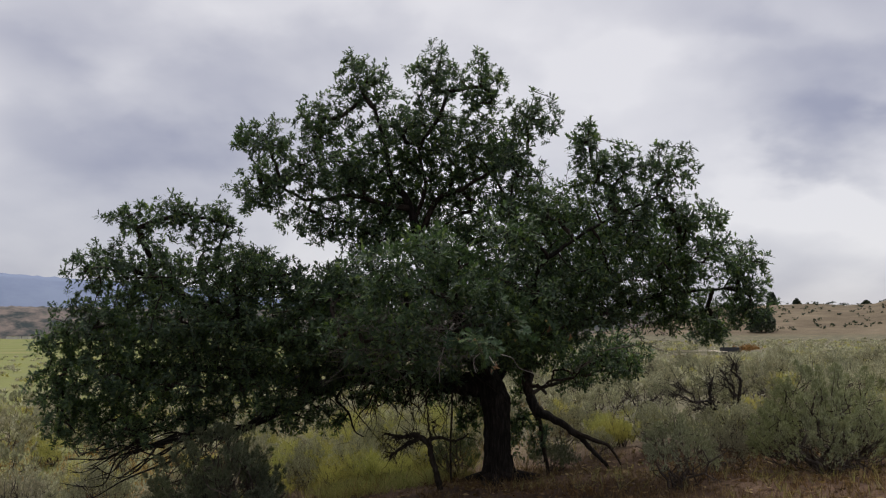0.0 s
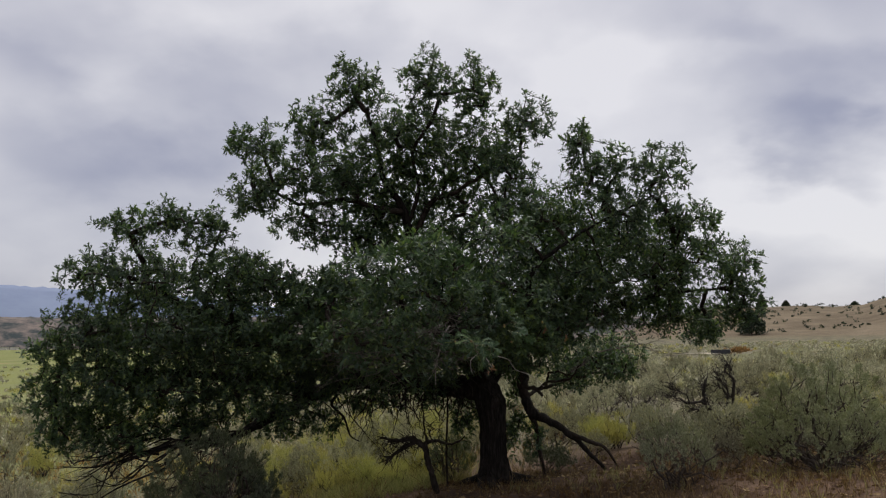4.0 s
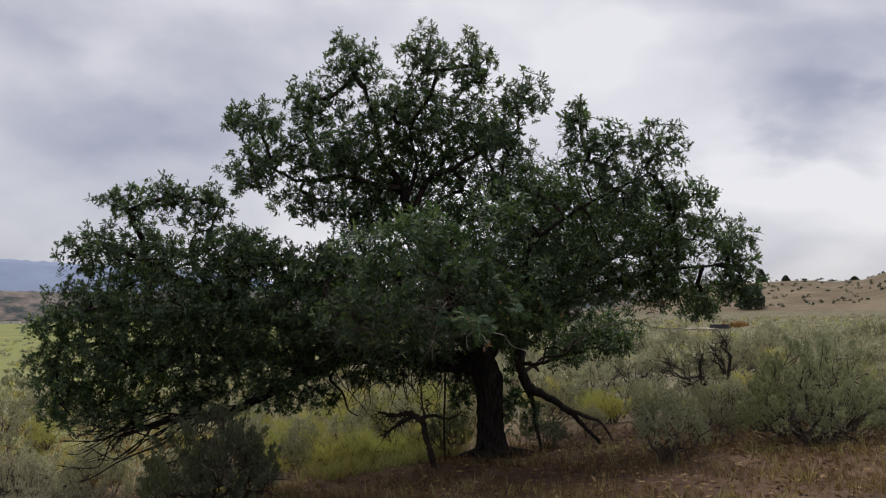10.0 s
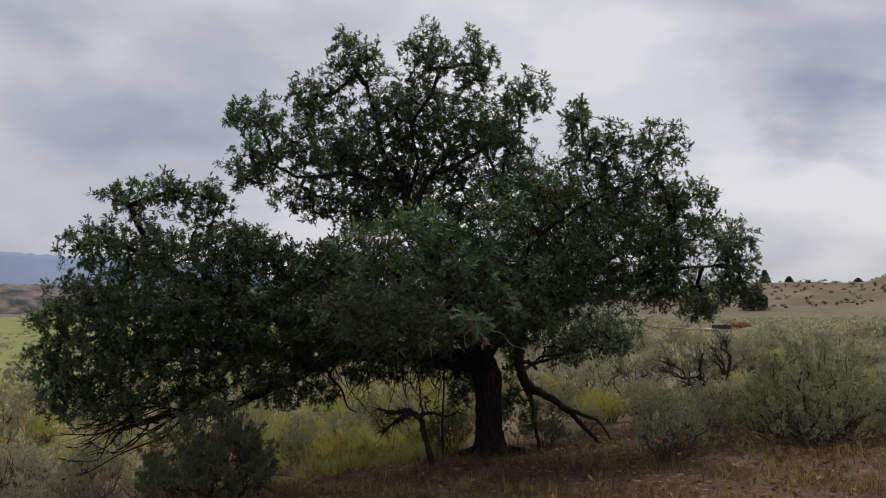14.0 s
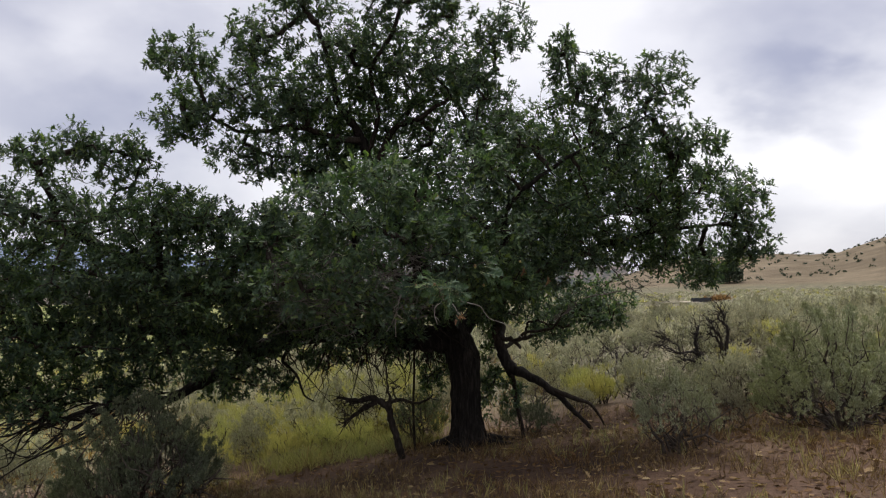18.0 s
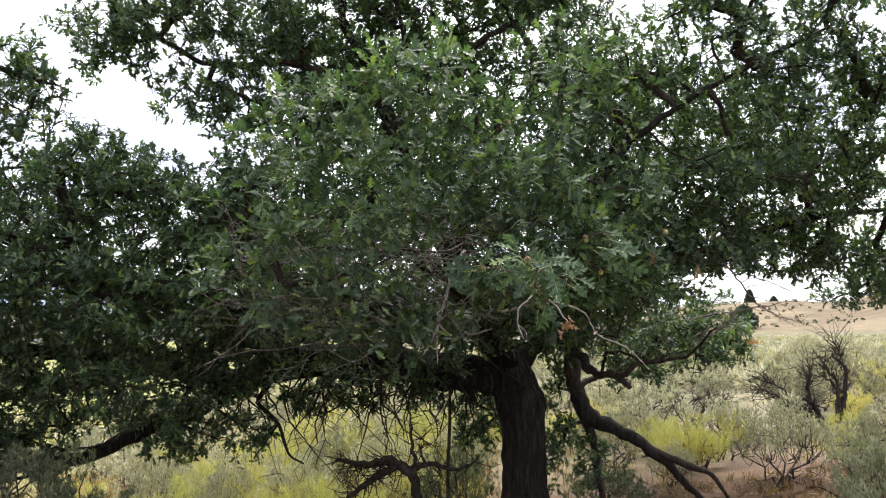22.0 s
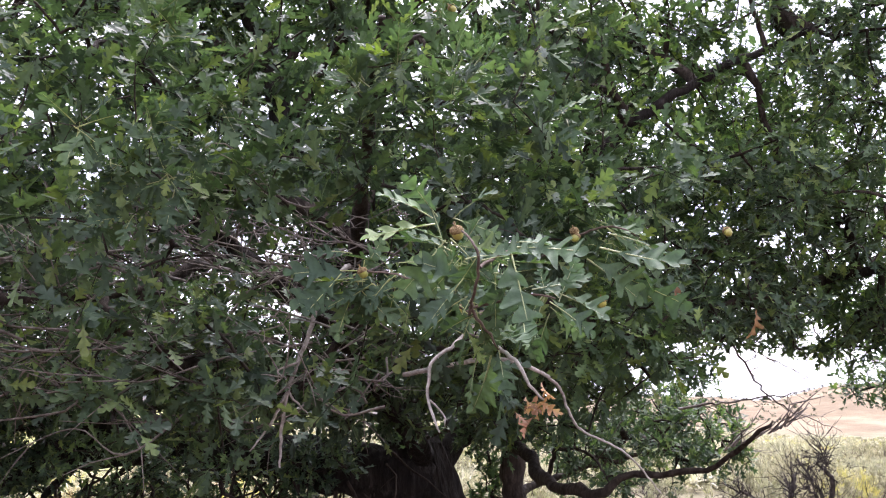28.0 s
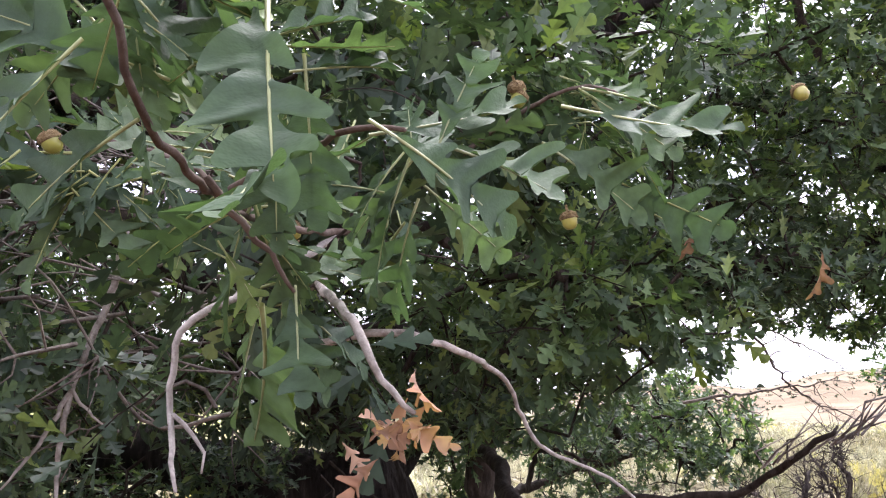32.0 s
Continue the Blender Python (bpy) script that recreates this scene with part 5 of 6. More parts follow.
def shrub_meshes(seed, h, w, stems, tufts, blades, length, width, foliage, lean=0.35, top=0.0, bare=0.3, lean_mesh=2, spread=0.5, plumes=0):
    """Twisted woody stems with tufts of narrow leaves round the outside of a loose dome."""
    rng = np.random.default_rng(seed)
    wood, leaf = Soup(), Soup()
    ends = []
    for k in range(stems):
        ang = rng.random() * 6.28
        out = w * 0.5 * math.sqrt(rng.random())
        hh = h * rng.uniform(0.55, 0.9) * (1 - 0.35 * (out / (w * 0.5)) ** 2)
        p = np.array([[0.05 * math.cos(ang), 0.05 * math.sin(ang), -0.03]])
        n = 6
        f = (np.arange(1, n + 1) / n)[:, None]
        q = np.concatenate([p, np.concatenate([math.cos(ang) * out * f ** 0.9, math.sin(ang) * out * f ** 0.9, hh * f ** 1.25], 1) + 0.05 * h * rng.normal(size=(n, 3)) * (f < 0.95)])
        r0 = 0.022 * h * rng.uniform(0.7, 1.4)
        tubes(wood, q, np.linspace(r0, r0 * 0.25, n + 1), 5)
        ends.append(q[3:])
        for b in range(3):
            s0 = q[rng.integers(2, n)]
            v = unit(rng.normal(size=3) + np.array([math.cos(ang) * 0.8, math.sin(ang) * 0.8, 0.9])) * h * rng.uniform(0.15, 0.35)
            tubes(wood, np.stack([s0, s0 + v * 0.5 + 0.03 * h * rng.normal(size=3), s0 + v]), np.array([r0 * 0.4, r0 * 0.28, r0 * 0.12]), 4)
            ends.append((s0 + v)[None])
    ends = np.concatenate(ends)
    pick = ends[rng.integers(0, len(ends), tufts)]
    d0 = unit(rng.normal(size=(tufts, 3)) * np.array([1, 1, 0.8]) + np.array([0, 0, 0.35]))
    base = pick + d0 * (np.array([w, w, h]) * 0.17) * rng.random((tufts, 1)) ** 0.6
    if plumes:
        # leaves gathered on upright plumes with dark gaps between
        a, r = rng.random(plumes) * 6.28, w * 0.5 * np.sqrt(rng.random(plumes))
        top_z = h * (1.05 - 0.55 * (r / (w * 0.5)) ** 2) * rng.uniform(0.8 if h < 1.1 else 0.42, 1.1, plumes)
        reach = np.minimum(0.55 * top_z, 0.24) * rng.uniform(0.6, 1.1, plumes)
        tip = np.stack([np.cos(a) * r, np.sin(a) * r, top_z], -1)
        foot = np.stack([np.cos(a) * r * 0.82, np.sin(a) * r * 0.82, top_z - reach], -1)
        k = rng.integers(0, plumes, tufts)
        f = rng.random((tufts, 1)) ** 0.7
        base = foot[k] + (tip[k] - foot[k]) * f + rng.normal(size=(tufts, 3)) * np.array([0.045, 0.045, 0.02]) * (1.3 - f)
        for q in range(plumes):
            # each plume leaves the nearest crooked stem
            gap = ((ends - foot[q]) ** 2 * np.array([1, 1, 0.6])).sum(1) + 9.0 * (ends[:, 2] > foot[q][2])
            root = ends[np.argmin(gap)]
            tubes(wood, np.stack([root, 0.5 * (root + foot[q]) + np.array([0, 0, -0.05 * h]) + 0.04 * h * rng.normal(size=3), foot[q], 0.3 * foot[q] + 0.7 * tip[q]]), np.array([0.006, 0.005, 0.004, 0.002]) * h, 4)
    base = base[base[:, 2] > h * bare * rng.random(len(base)) + 0.04]
    d = unit(base * np.array([0.9 / w, 0.9 / w, 0.0]) + np.array([0, 0, 0.75 + top]) + lean * rng.normal(size=base.shape))
    tuft_blades(leaf, base, d, blades, length, width, spread, rng, lean_mesh)
    return wood.mesh("wood", SAGE_WOOD), leaf.mesh("foliage", foliage, False)


def shrub(name, meshes, x, y, rot, scale, label, category, group):
    ob = tagged(new(name), label, category, group)
    ob.matrix_basis = pose(x, y, float(ground_z(x, y)) - 0.02, 0, 0, rot) @ Matrix.Scale(scale, 4)
    part("wood", meshes[0], ob, kind="stuff")
    part("foliage", meshes[1], ob, kind="stuff")
    return ob


SAGE_G, RABBIT_G = "sagebrush on the slope", "rabbitbrush in the field"
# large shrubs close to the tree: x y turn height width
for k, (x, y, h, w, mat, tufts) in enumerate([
        (-2.6, 11.6, 1.35, 2.0, SAGE_SHADED, 2200), (5.15, 11.1, 1.30, 2.0, SAGE_MID, 2300), (3.1, 10.55, 0.85, 0.95, SAGE_MID, 420),
        (2.0, 13.95, 0.5, 1.0, SAGE_SHADED, 300), (-4.6, 10.2, 0.95, 1.2, SAGE, 400), (-5.6, 12.6, 1.0, 1.5, SAGE, 450),
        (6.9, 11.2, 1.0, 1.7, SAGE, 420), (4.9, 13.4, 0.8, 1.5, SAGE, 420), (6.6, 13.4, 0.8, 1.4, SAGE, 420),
        (0.55, 14.2, 0.8, 0.9, SAGE_SHADED, 320), (-3.9, 9.2, 0.7, 0.9, SAGE, 320)]):
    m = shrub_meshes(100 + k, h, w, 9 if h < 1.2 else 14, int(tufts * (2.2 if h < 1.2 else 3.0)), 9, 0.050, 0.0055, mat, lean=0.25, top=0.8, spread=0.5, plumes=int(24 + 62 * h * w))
    shrub("sagebrush", m, x, y, 0, 1.0, ("grey-green sagebrush under the oak boughs, their shade put into its leaf colour" if mat == SAGE_SHADED else "pale grey-green sagebrush with woody twisted stems"), "shrub", SAGE_G)

MID = [shrub_meshes(200 + k, 0.72, 1.0, 6, 1050, 8, 0.046, 0.0052, SAGE, lean=0.25, lean_mesh=1, top=0.9, spread=0.45, plumes=40 + 4 * k) for k in range(6)]
LOW = [shrub_meshes(250 + k, 0.72, 1.0, 4, 420, 8, 0.070, 0.0080, SAGE, lean=0.25, lean_mesh=1, top=0.9, spread=0.42, plumes=26) for k in range(4)]
RAB = [shrub_meshes(300 + k, 0.75, 1.1, 7, 420, 9, 0.15, 0.0045, RABBIT, 0.28, 0.6, 0.1, 2, 0.28) for k in range(3)]
rng_field = np.random.default_rng(5)


def blocked(x, y):
    if (0.8 < x < 3.8 and y < 13.6) or (-2.4 < x < 0.9 and y < 15.2):
        return True
    if math.hypot(x - 1.2, y - 13.5) < 1.5 or (y < 11.5 and -3.2 < x < 6.3) or y < 7 or (14.4 < y < 17.9 and abs(x - 0.343 * y) < 0.55):
        return True
    return False


# yellow-green brush
for x, y, s in [(-1.9, 18.2, 1.25), (-1.0, 18.9, 1.2), (-2.5, 17.3, 1.0), (-0.6, 17.5, 1.1), (0.4, 18.3, 1.1), (-1.6, 20.6, 1.2), (-2.9, 19.4, 1.1), (0.2, 16.6, 0.8), (-1.4, 16.6, 0.8), (-1.9, 16.1, 0.9), (-2.7, 16.0, 0.9), (-1.0, 17.6, 1.0), (-3.3, 17.8, 1.0), (-0.3, 16.8, 0.8), (-1.6, 17.4, 1.0), (0.5, 17.2, 0.8), (3.2, 16.4, 0.75), (3.3, 15.4, 0.6), (7.6, 14.5, 1.0),
                (-6.5, 17.0, 1.0), (4.4, 16.8, 0.6), (8.3, 20.5, 0.9), (-3.6, 19.5, 1.0), (-9.0, 21.0, 1.1), (6.6, 18.1, 0.6), (3.45, 15.4, 0.8), (4.75, 14.6, 0.6), (3.3, 16.0, 0.7), (2.75, 18.4, 0.9), (7.3, 13.2, 0.8), (5.6, 16.3, 0.55), (-2.1, 15.2, 0.75), (-1.5, 14.9, 0.7), (-0.9, 15.1, 0.8), (-0.4, 14.8, 0.65), (0.1, 15.3, 0.7), (-1.2, 15.8, 0.85), (-2.6, 14.9, 0.7), (-0.2, 16.0, 0.8), (-4.6, 17.5, 0.8), (1.3, 19.0, 0.9)]:
    if -4 < x < 0.6 and y < 19.5 and (int(10 * y) + int(10 * x)) % 5 < 2:
        shrub("sagebrush", MID[int(rng_field.integers(6))], x, y, rng_field.uniform(0, 360), s, "pale grey-green sagebrush with woody twisted stems", "shrub", SAGE_G)
        continue
    shrub("rabbitbrush", RAB[int(rng_field.integers(3))], x, y, rng_field.uniform(0, 360), s, "yellow-green rabbitbrush of fine upright stems", "shrub", RABBIT_G)
placed = []
tries = 0
while len(placed) < 290 and tries < 6000:
    tries += 1
    y = 10.5 + 28 * rng_field.random() ** 1.4
    x = rng_field.uniform(-0.62, 0.68) * (y + 2) + 0.4
    if blocked(x, y) or any((x - a) ** 2 + (y - b) ** 2 < (0.60 + 0.010 * y) ** 2 for a, b in placed):
        continue
    if x < -1 and rng_field.random() < 0.6:
        continue
    placed.append((x, y))
    shrub("sagebrush", MID[int(rng_field.integers(6))] if y < 18 else LOW[int(rng_field.integers(4))], x, y, rng_field.uniform(0, 360), rng_field.uniform(0.6, 1.35), "pale grey-green sagebrush with woody twisted stems", "shrub", SAGE_G)


def far_brush():
    """Brush too far off to tell one from another, in drifts of differing tone."""
    rng = np.random.default_rng(9)
    sage, rabbit = "dense distant sagebrush covering the rise", "distant patches of yellow-green brush"
    for name, mat, n, lo, hi, label in [("far_sagebrush", SAGE, 1150, 24, 170, sage)] * 5 + [("far_rabbitbrush", RABBIT, 480, 26, 150, rabbit)]:
        s = Soup()
        y = lo * (hi / lo) ** rng.random(n)
        x = rng.uniform(-0.72, 0.75, n) * y
        keep = (x > -0.05 * y) | (rng.random(n) < (0.35 if name == "far_sagebrush" else 1.0))
        keep &= ~((np.abs(x - 0.325 * y) < 0.06 * y) & (y > 56) & (y < 70)) & (np.hypot(x, y) < 138)
        x, y = x[keep], y[keep]
        z = ground_z(x, y)
        sc = rng.uniform(0.5, 1.15, len(x))
        for b in range(6):
            o = rng.normal(size=(len(x), 3)) * np.array([0.20, 0.20, 0.0]) * sc[:, None]
            base = np.stack([x, y, z], -1) + o + np.array([0, 0, 0.16]) * sc[:, None]
            d = unit(np.array([0, 0, 0.8]) + 1.2 * o + 0.45 * rng.normal(size=base.shape))
            tuft_blades(s, base, d, 8, 0.27, 0.055, 0.7, rng, 1)
        tagged(new(name, s.mesh(name, mat, False)), label, "shrubs", kind="stuff")


far_brush()


def grass(name, mat, n, x0, x1, y0, y1, length, width, blades, label, seed, clump=0.6, avoid=0.0):
    rng = np.random.default_rng(seed)
    x, y = rng.uniform(x0, x1, n), y0 + (y1 - y0) * rng.random(n)
    f = np.sin(x * 1.7 + seed) * np.sin(y * 1.3 + 2 * seed) + 0.6 * np.sin(x * 4.1 + y * 2.7)
    k = f + rng.normal(size=n) * 0.5 > clump - 0.6
    k &= np.hypot(x - 1.2, y - 13.5) > avoid
    x, y = x[k], y[k]
    s = Soup()
    base = np.stack([x, y, ground_z(x, y) - 0.01], -1)
    d = unit(np.array([0, 0, 1.0]) + 0.25 * rng.normal(size=base.shape))
    tuft_blades(s, base, d, blades, length, width, 0.35, rng, 1 if width < 0.0038 else 3)
    return tagged(new(name, s.mesh(name, mat, False)), label, "grass", kind="stuff")


grass("dry_grass", DRY_GRASS, 36000, -5, 8, -3.0, 14.5, 0.13, 0.0035, 6, "short reddish brown dry grass and weeds on bare soil", 3, 0.35)
grass("tall_dry_grass", DRY_GRASS, 1200, -4, 7, 5.5, 14, 0.32, 0.003, 4, "straw coloured seeding grass stalks", 5, 0.8)
grass("green_grass", GREEN_GRASS, 1500, -4, 6, 5, 12.5, 0.18, 0.004, 7, "sparse green grass tufts on the soil", 7, 1.0)
grass("field_grass", GREEN_GRASS, 3600, -14, 5, 14.5, 32, 0.22, 0.006, 5, "yellow-green grass between the bushes", 8, 0.5)
grass("bank_grass", GREEN_GRASS, 2600, -3.2, 0.9, 13.7, 16.8, 0.24, 0.005, 7, "yellow-green grass along the earth bank", 18, 0.2)
grass("straw_grass", DRY_GRASS, 5000, -16, 3, 14, 36, 0.32, 0.009, 5, "tawny dry grass in the low meadow", 6, 0.6)


grass("tawny_grass", TAWNY, 2200, -12.0, -4.5, 15.5, 25.0, 0.16, 0.008, 6, "short orange tawny grass on a bare patch", 12, 0.3)


def litter():
    rng = np.random.default_rng(31)
    n = 7500
    x, y = rng.uniform(-2.5, 7, n), rng.uniform(5, 14.5, n)
    s = Soup()
    p = np.stack([x, y, ground_z(x, y) + rng.uniform(0.004, 0.02, n)], -1)
    leaves(s, p, rng.normal(size=(n, 3)) * np.array([1, 1, 0.25]), np.array([0, 0, 1.0]) + 0.35 * rng.normal(size=(n, 3)), rng.uniform(0.05, 0.10, n))
    me = s.mesh("leaf_litter", DRY_GRASS, False)
    tagged(new("leaf_litter", me), "scattered brown fallen oak leaves on the soil", "leaves", kind="stuff")


litter()


def dead_bush(name, x, y, h, w, seed, material, label, stems=5, twigs=10):
    """A bare shrub: crooked stems, each with forking twigs."""
    rng = np.random.default_rng(seed)
    ob = tagged(new(name), label, "shrub", "dead shrubs")
    ob.location = (x, y, float(ground_z(x, y)))
    for k in range(stems):
        ang = k * 6.28 / stems + rng.normal() * 0.4
        lean = w * 0.5 * rng.uniform(0.4, 1.0)
        n = 8
        f = np.linspace(0, 1, n)[:, None]
        q = np.concatenate([0.1 * math.cos(ang) + math.cos(ang) * lean * f ** 1.2, 0.1 * math.sin(ang) + math.sin(ang) * lean * f ** 1.2, -0.05 + h * rng.uniform(0.7, 1.0) * f], 1)
        q += 0.04 * h * rng.normal(size=q.shape) * (f > 0)
        r = np.linspace(0.026, 0.004, n) * h * rng.uniform(0.7, 1.2)
        s, tw = Soup(), Soup()
        tubes(s, q, r, 8, wobble=0.08, rng=rng)
        for b in range(twigs):
            i = rng.integers(2, n)
            v = unit(rng.normal(size=3) + np.array([math.cos(ang), math.sin(ang), 0.5])) * h * rng.uniform(0.15, 0.4)
            p = np.stack([q[i], q[i] + 0.35 * v + 0.03 * h * rng.normal(size=3), q[i] + 0.7 * v + 0.03 * h * rng.normal(size=3), q[i] + v])
            tubes(tw, p, np.array([0.4, 0.3, 0.2, 0.1]) * r[i] + 0.0015, 4)
            for c in range(6):
                j = p[rng.integers(1, 4)]
                u = unit(v + np.linalg.norm(v) * rng.normal(size=3) * 0.7) * h * rng.uniform(0.06, 0.16)
                tubes(tw, np.stack([j, j + 0.6 * u + 0.01 * rng.normal(size=3), j + u]), np.array([0.0035, 0.0025, 0.0012]) * max(h, 0.8), 3)
        st = part("stem", s.mesh("stem", material), ob)
        part("twig_growth", tw.mesh("twig_growth", material), st, kind="stuff")
    return ob


def burnt_bush(label, lines, seed):
    """A bare sagebrush whose thick stems can be told apart: (x, y, z, radius) along each."""
    rng = np.random.default_rng(seed)
    ob = tagged(new("dead_sagebrush"), label, "shrub", "dead shrubs")
    for pts in lines:
        l = spline(pts, 0.05)
        l[:, :3] += 0.008 * rng.normal(size=(len(l), 3))
        s, tw = Soup(), Soup()
        tubes(s, l[:, :3], l[:, 3], 8, wobble=0.12, rng=rng)
        way = unit(l[-1, :3] - l[0, :3])
        for q in range(16):
            i = int(rng.integers(len(l) // 3, len(l)))
            v = unit(0.7 * way + np.array([-0.25, 0, 0.3]) + 0.75 * rng.normal(size=3)) * rng.uniform(0.10, 0.30)
            p = np.stack([l[i, :3], l[i, :3] + 0.4 * v + 0.02 * rng.normal(size=3), l[i, :3] + 0.75 * v + 0.02 * rng.normal(size=3), l[i, :3] + v])
            tubes(tw, p, np.array([0.009, 0.007, 0.0045, 0.002]), 4)
            for c in range(5):
                j, u = p[rng.integers(1, 4)], 0.5 * v + 0.09 * rng.normal(size=3)
                tubes(tw, np.stack([j, j + 0.5 * u + 0.012 * rng.normal(size=3), j + u]), np.array([0.004, 0.003, 0.0015]), 3)
        part("twig_growth", tw.mesh("twig_growth", DEAD_SAGE), part("stem", s.mesh("stem", DEAD_SAGE), ob), kind="stuff")
    return ob


burnt_bush("leafless blackened sagebrush with a leaning forked stem", [
    [(5.80, 17.1, 0.05, 0.045), (5.70, 17.1, 0.37, 0.045), (5.63, 17.1, 0.58, 0.040), (5.56, 17.1, 0.66, 0.034)],
    [(5.57, 17.1, 0.63, 0.030), (5.54, 17.12, 0.82, 0.032), (5.59, 17.1, 1.05, 0.026), (5.64, 17.15, 1.16, 0.010)],
    [(5.57, 17.1, 0.65, 0.030), (5.44, 17.05, 0.68, 0.026), (5.19, 17.0, 0.67, 0.020), (4.98, 17.0, 0.78, 0.013), (4.77, 17.0, 0.82, 0.005)],
    [(5.22, 17.0, 0.67, 0.016), (5.20, 17.05, 0.79, 0.014), (5.06, 17.1, 0.90, 0.010), (4.95, 17.1, 0.92, 0.004)],
    [(5.67, 17.1, 0.42, 0.022), (5.50, 17.0, 0.51, 0.018), (5.32, 16.95, 0.54, 0.012), (5.17, 16.9, 0.52, 0.005)]], 41)
burnt_bush("leafless blackened sagebrush of two upright stems", [
    [(6.21, 17.5, 0.22, 0.040), (6.22, 17.5, 0.60, 0.040), (6.27, 17.5, 0.84, 0.034), (6.28, 17.5, 1.06, 0.028), (6.21, 17.5, 1.17, 0.020), (6.09, 17.5, 1.26, 0.007)],
    [(6.10, 17.5, 0.22, 0.036), (6.14, 17.5, 0.53, 0.036), (6.15, 17.5, 0.70, 0.030), (6.07, 17.48, 0.89, 0.020), (5.88, 17.45, 1.00, 0.007)],
    [(6.18, 17.5, 0.74, 0.022), (6.14, 17.52, 0.92, 0.019), (6.04, 17.55, 1.06, 0.014), (6.01, 17.55, 1.24, 0.005)],
    [(6.21, 17.5, 1.17, 0.016), (6.23, 17.52, 1.28, 0.012), (6.18, 17.55, 1.42, 0.004)]], 42)
for k, (x, y, h, w) in enumerate([(4.4, 18.6, 0.7, 1.3), (8.2, 19.8, 0.75, 1.4), (9.6, 24.0, 0.8, 1.8), (5.2, 21.5, 0.65, 1.6), (11.4, 21.0, 0.7, 1.5), (7.0, 26.0, 0.8, 2.0), (4.0, 15.9, 0.5, 0.9)]):
    dead_bush("dead_sagebrush", x, y, h, w, 50 + k, DEAD_SAGE, "low bare purple-grey sagebrush among pale bushes", 6, 9)
dead_bush("dead_sagebrush", 8.1, 15.6, 0.8, 1.2, 2, DEAD_SAGE, "leafless dark dead sagebrush with crooked stems", 5, 9)
dead_bush("dead_sagebrush", 3.2, 17.4, 0.6, 1.0, 6, DEAD_SAGE, "low bare sagebrush among pale bushes", 4, 8)


def dead_sapling():
    """The small bare fork in front of the trunk."""
    ob = tagged(new("dead_sapling"), "small dead forked sapling with tangled bare twigs below the oak", "shrub")
    rng = np.random.default_rng(8)
    LINES = {"stem": [(0.30, 12.9, -0.36, 0.05), (0.22, 12.9, 0.0, 0.045), (0.12, 12.9, 0.36, 0.042), (0.15, 12.9, 0.46, 0.035)],
             "left_fork": [(0.13, 12.9, 0.38, 0.045), (-0.05, 12.85, 0.50, 0.042), (-0.25, 12.75, 0.50, 0.028), (-0.5, 12.65, 0.56, 0.015)],
             "lower_fork": [(-0.02, 12.87, 0.46, 0.035), (-0.22, 12.75, 0.38, 0.03), (-0.42, 12.65, 0.24, 0.015)],
             "right_fork": [(0.15, 12.9, 0.45, 0.03), (0.30, 12.92, 0.47, 0.022), (0.45, 12.97, 0.42, 0.018), (0.60, 13.0, 0.44, 0.014), (0.71, 13.0, 0.52, 0.008)],
             "upright": [(0.15, 12.9, 0.45, 0.018), (0.12, 12.95, 0.62, 0.015), (0.10, 13.0, 0.85, 0.01), (0.06, 13.05, 1.05, 0.006)],
             "upright_b": [(0.24, 12.9, 0.46, 0.012), (0.20, 12.9, 0.58, 0.009), (0.23, 12.9, 0.72, 0.004)]}
    for k, pts in LINES.items():
        l = spline(pts, 0.04)
        l[:, :3] += 0.006 * rng.normal(size=(len(l), 3))
        s = Soup()
        tubes(s, l[:, :3], l[:, 3], 8, wobble=0.08, rng=rng)
        b = part("stem" if k == "stem" else "fork", s.mesh(k, BRANCH_BARK), ob)
        if k != "stem":
            tw = Soup()
            left = k in ("left_fork", "lower_fork")
            for q in range(70 if left else 14):
                i = rng.integers(2, len(l))
                v = unit(rng.normal(size=3) + np.array([-0.7 if left else 0.1, 0, -0.25 if left else 0.3])) * rng.uniform(0.08, 0.30 if left else 0.18)
                tubes(tw, np.stack([l[i, :3], l[i, :3] + 0.5 * v + 0.02 * rng.normal(size=3), l[i, :3] + v]), np.array([0.006, 0.004, 0.0015]), 4)
            part("twig_growth", tw.mesh("twig_growth", BRANCH_BARK), b, kind="stuff")


dead_sapling()


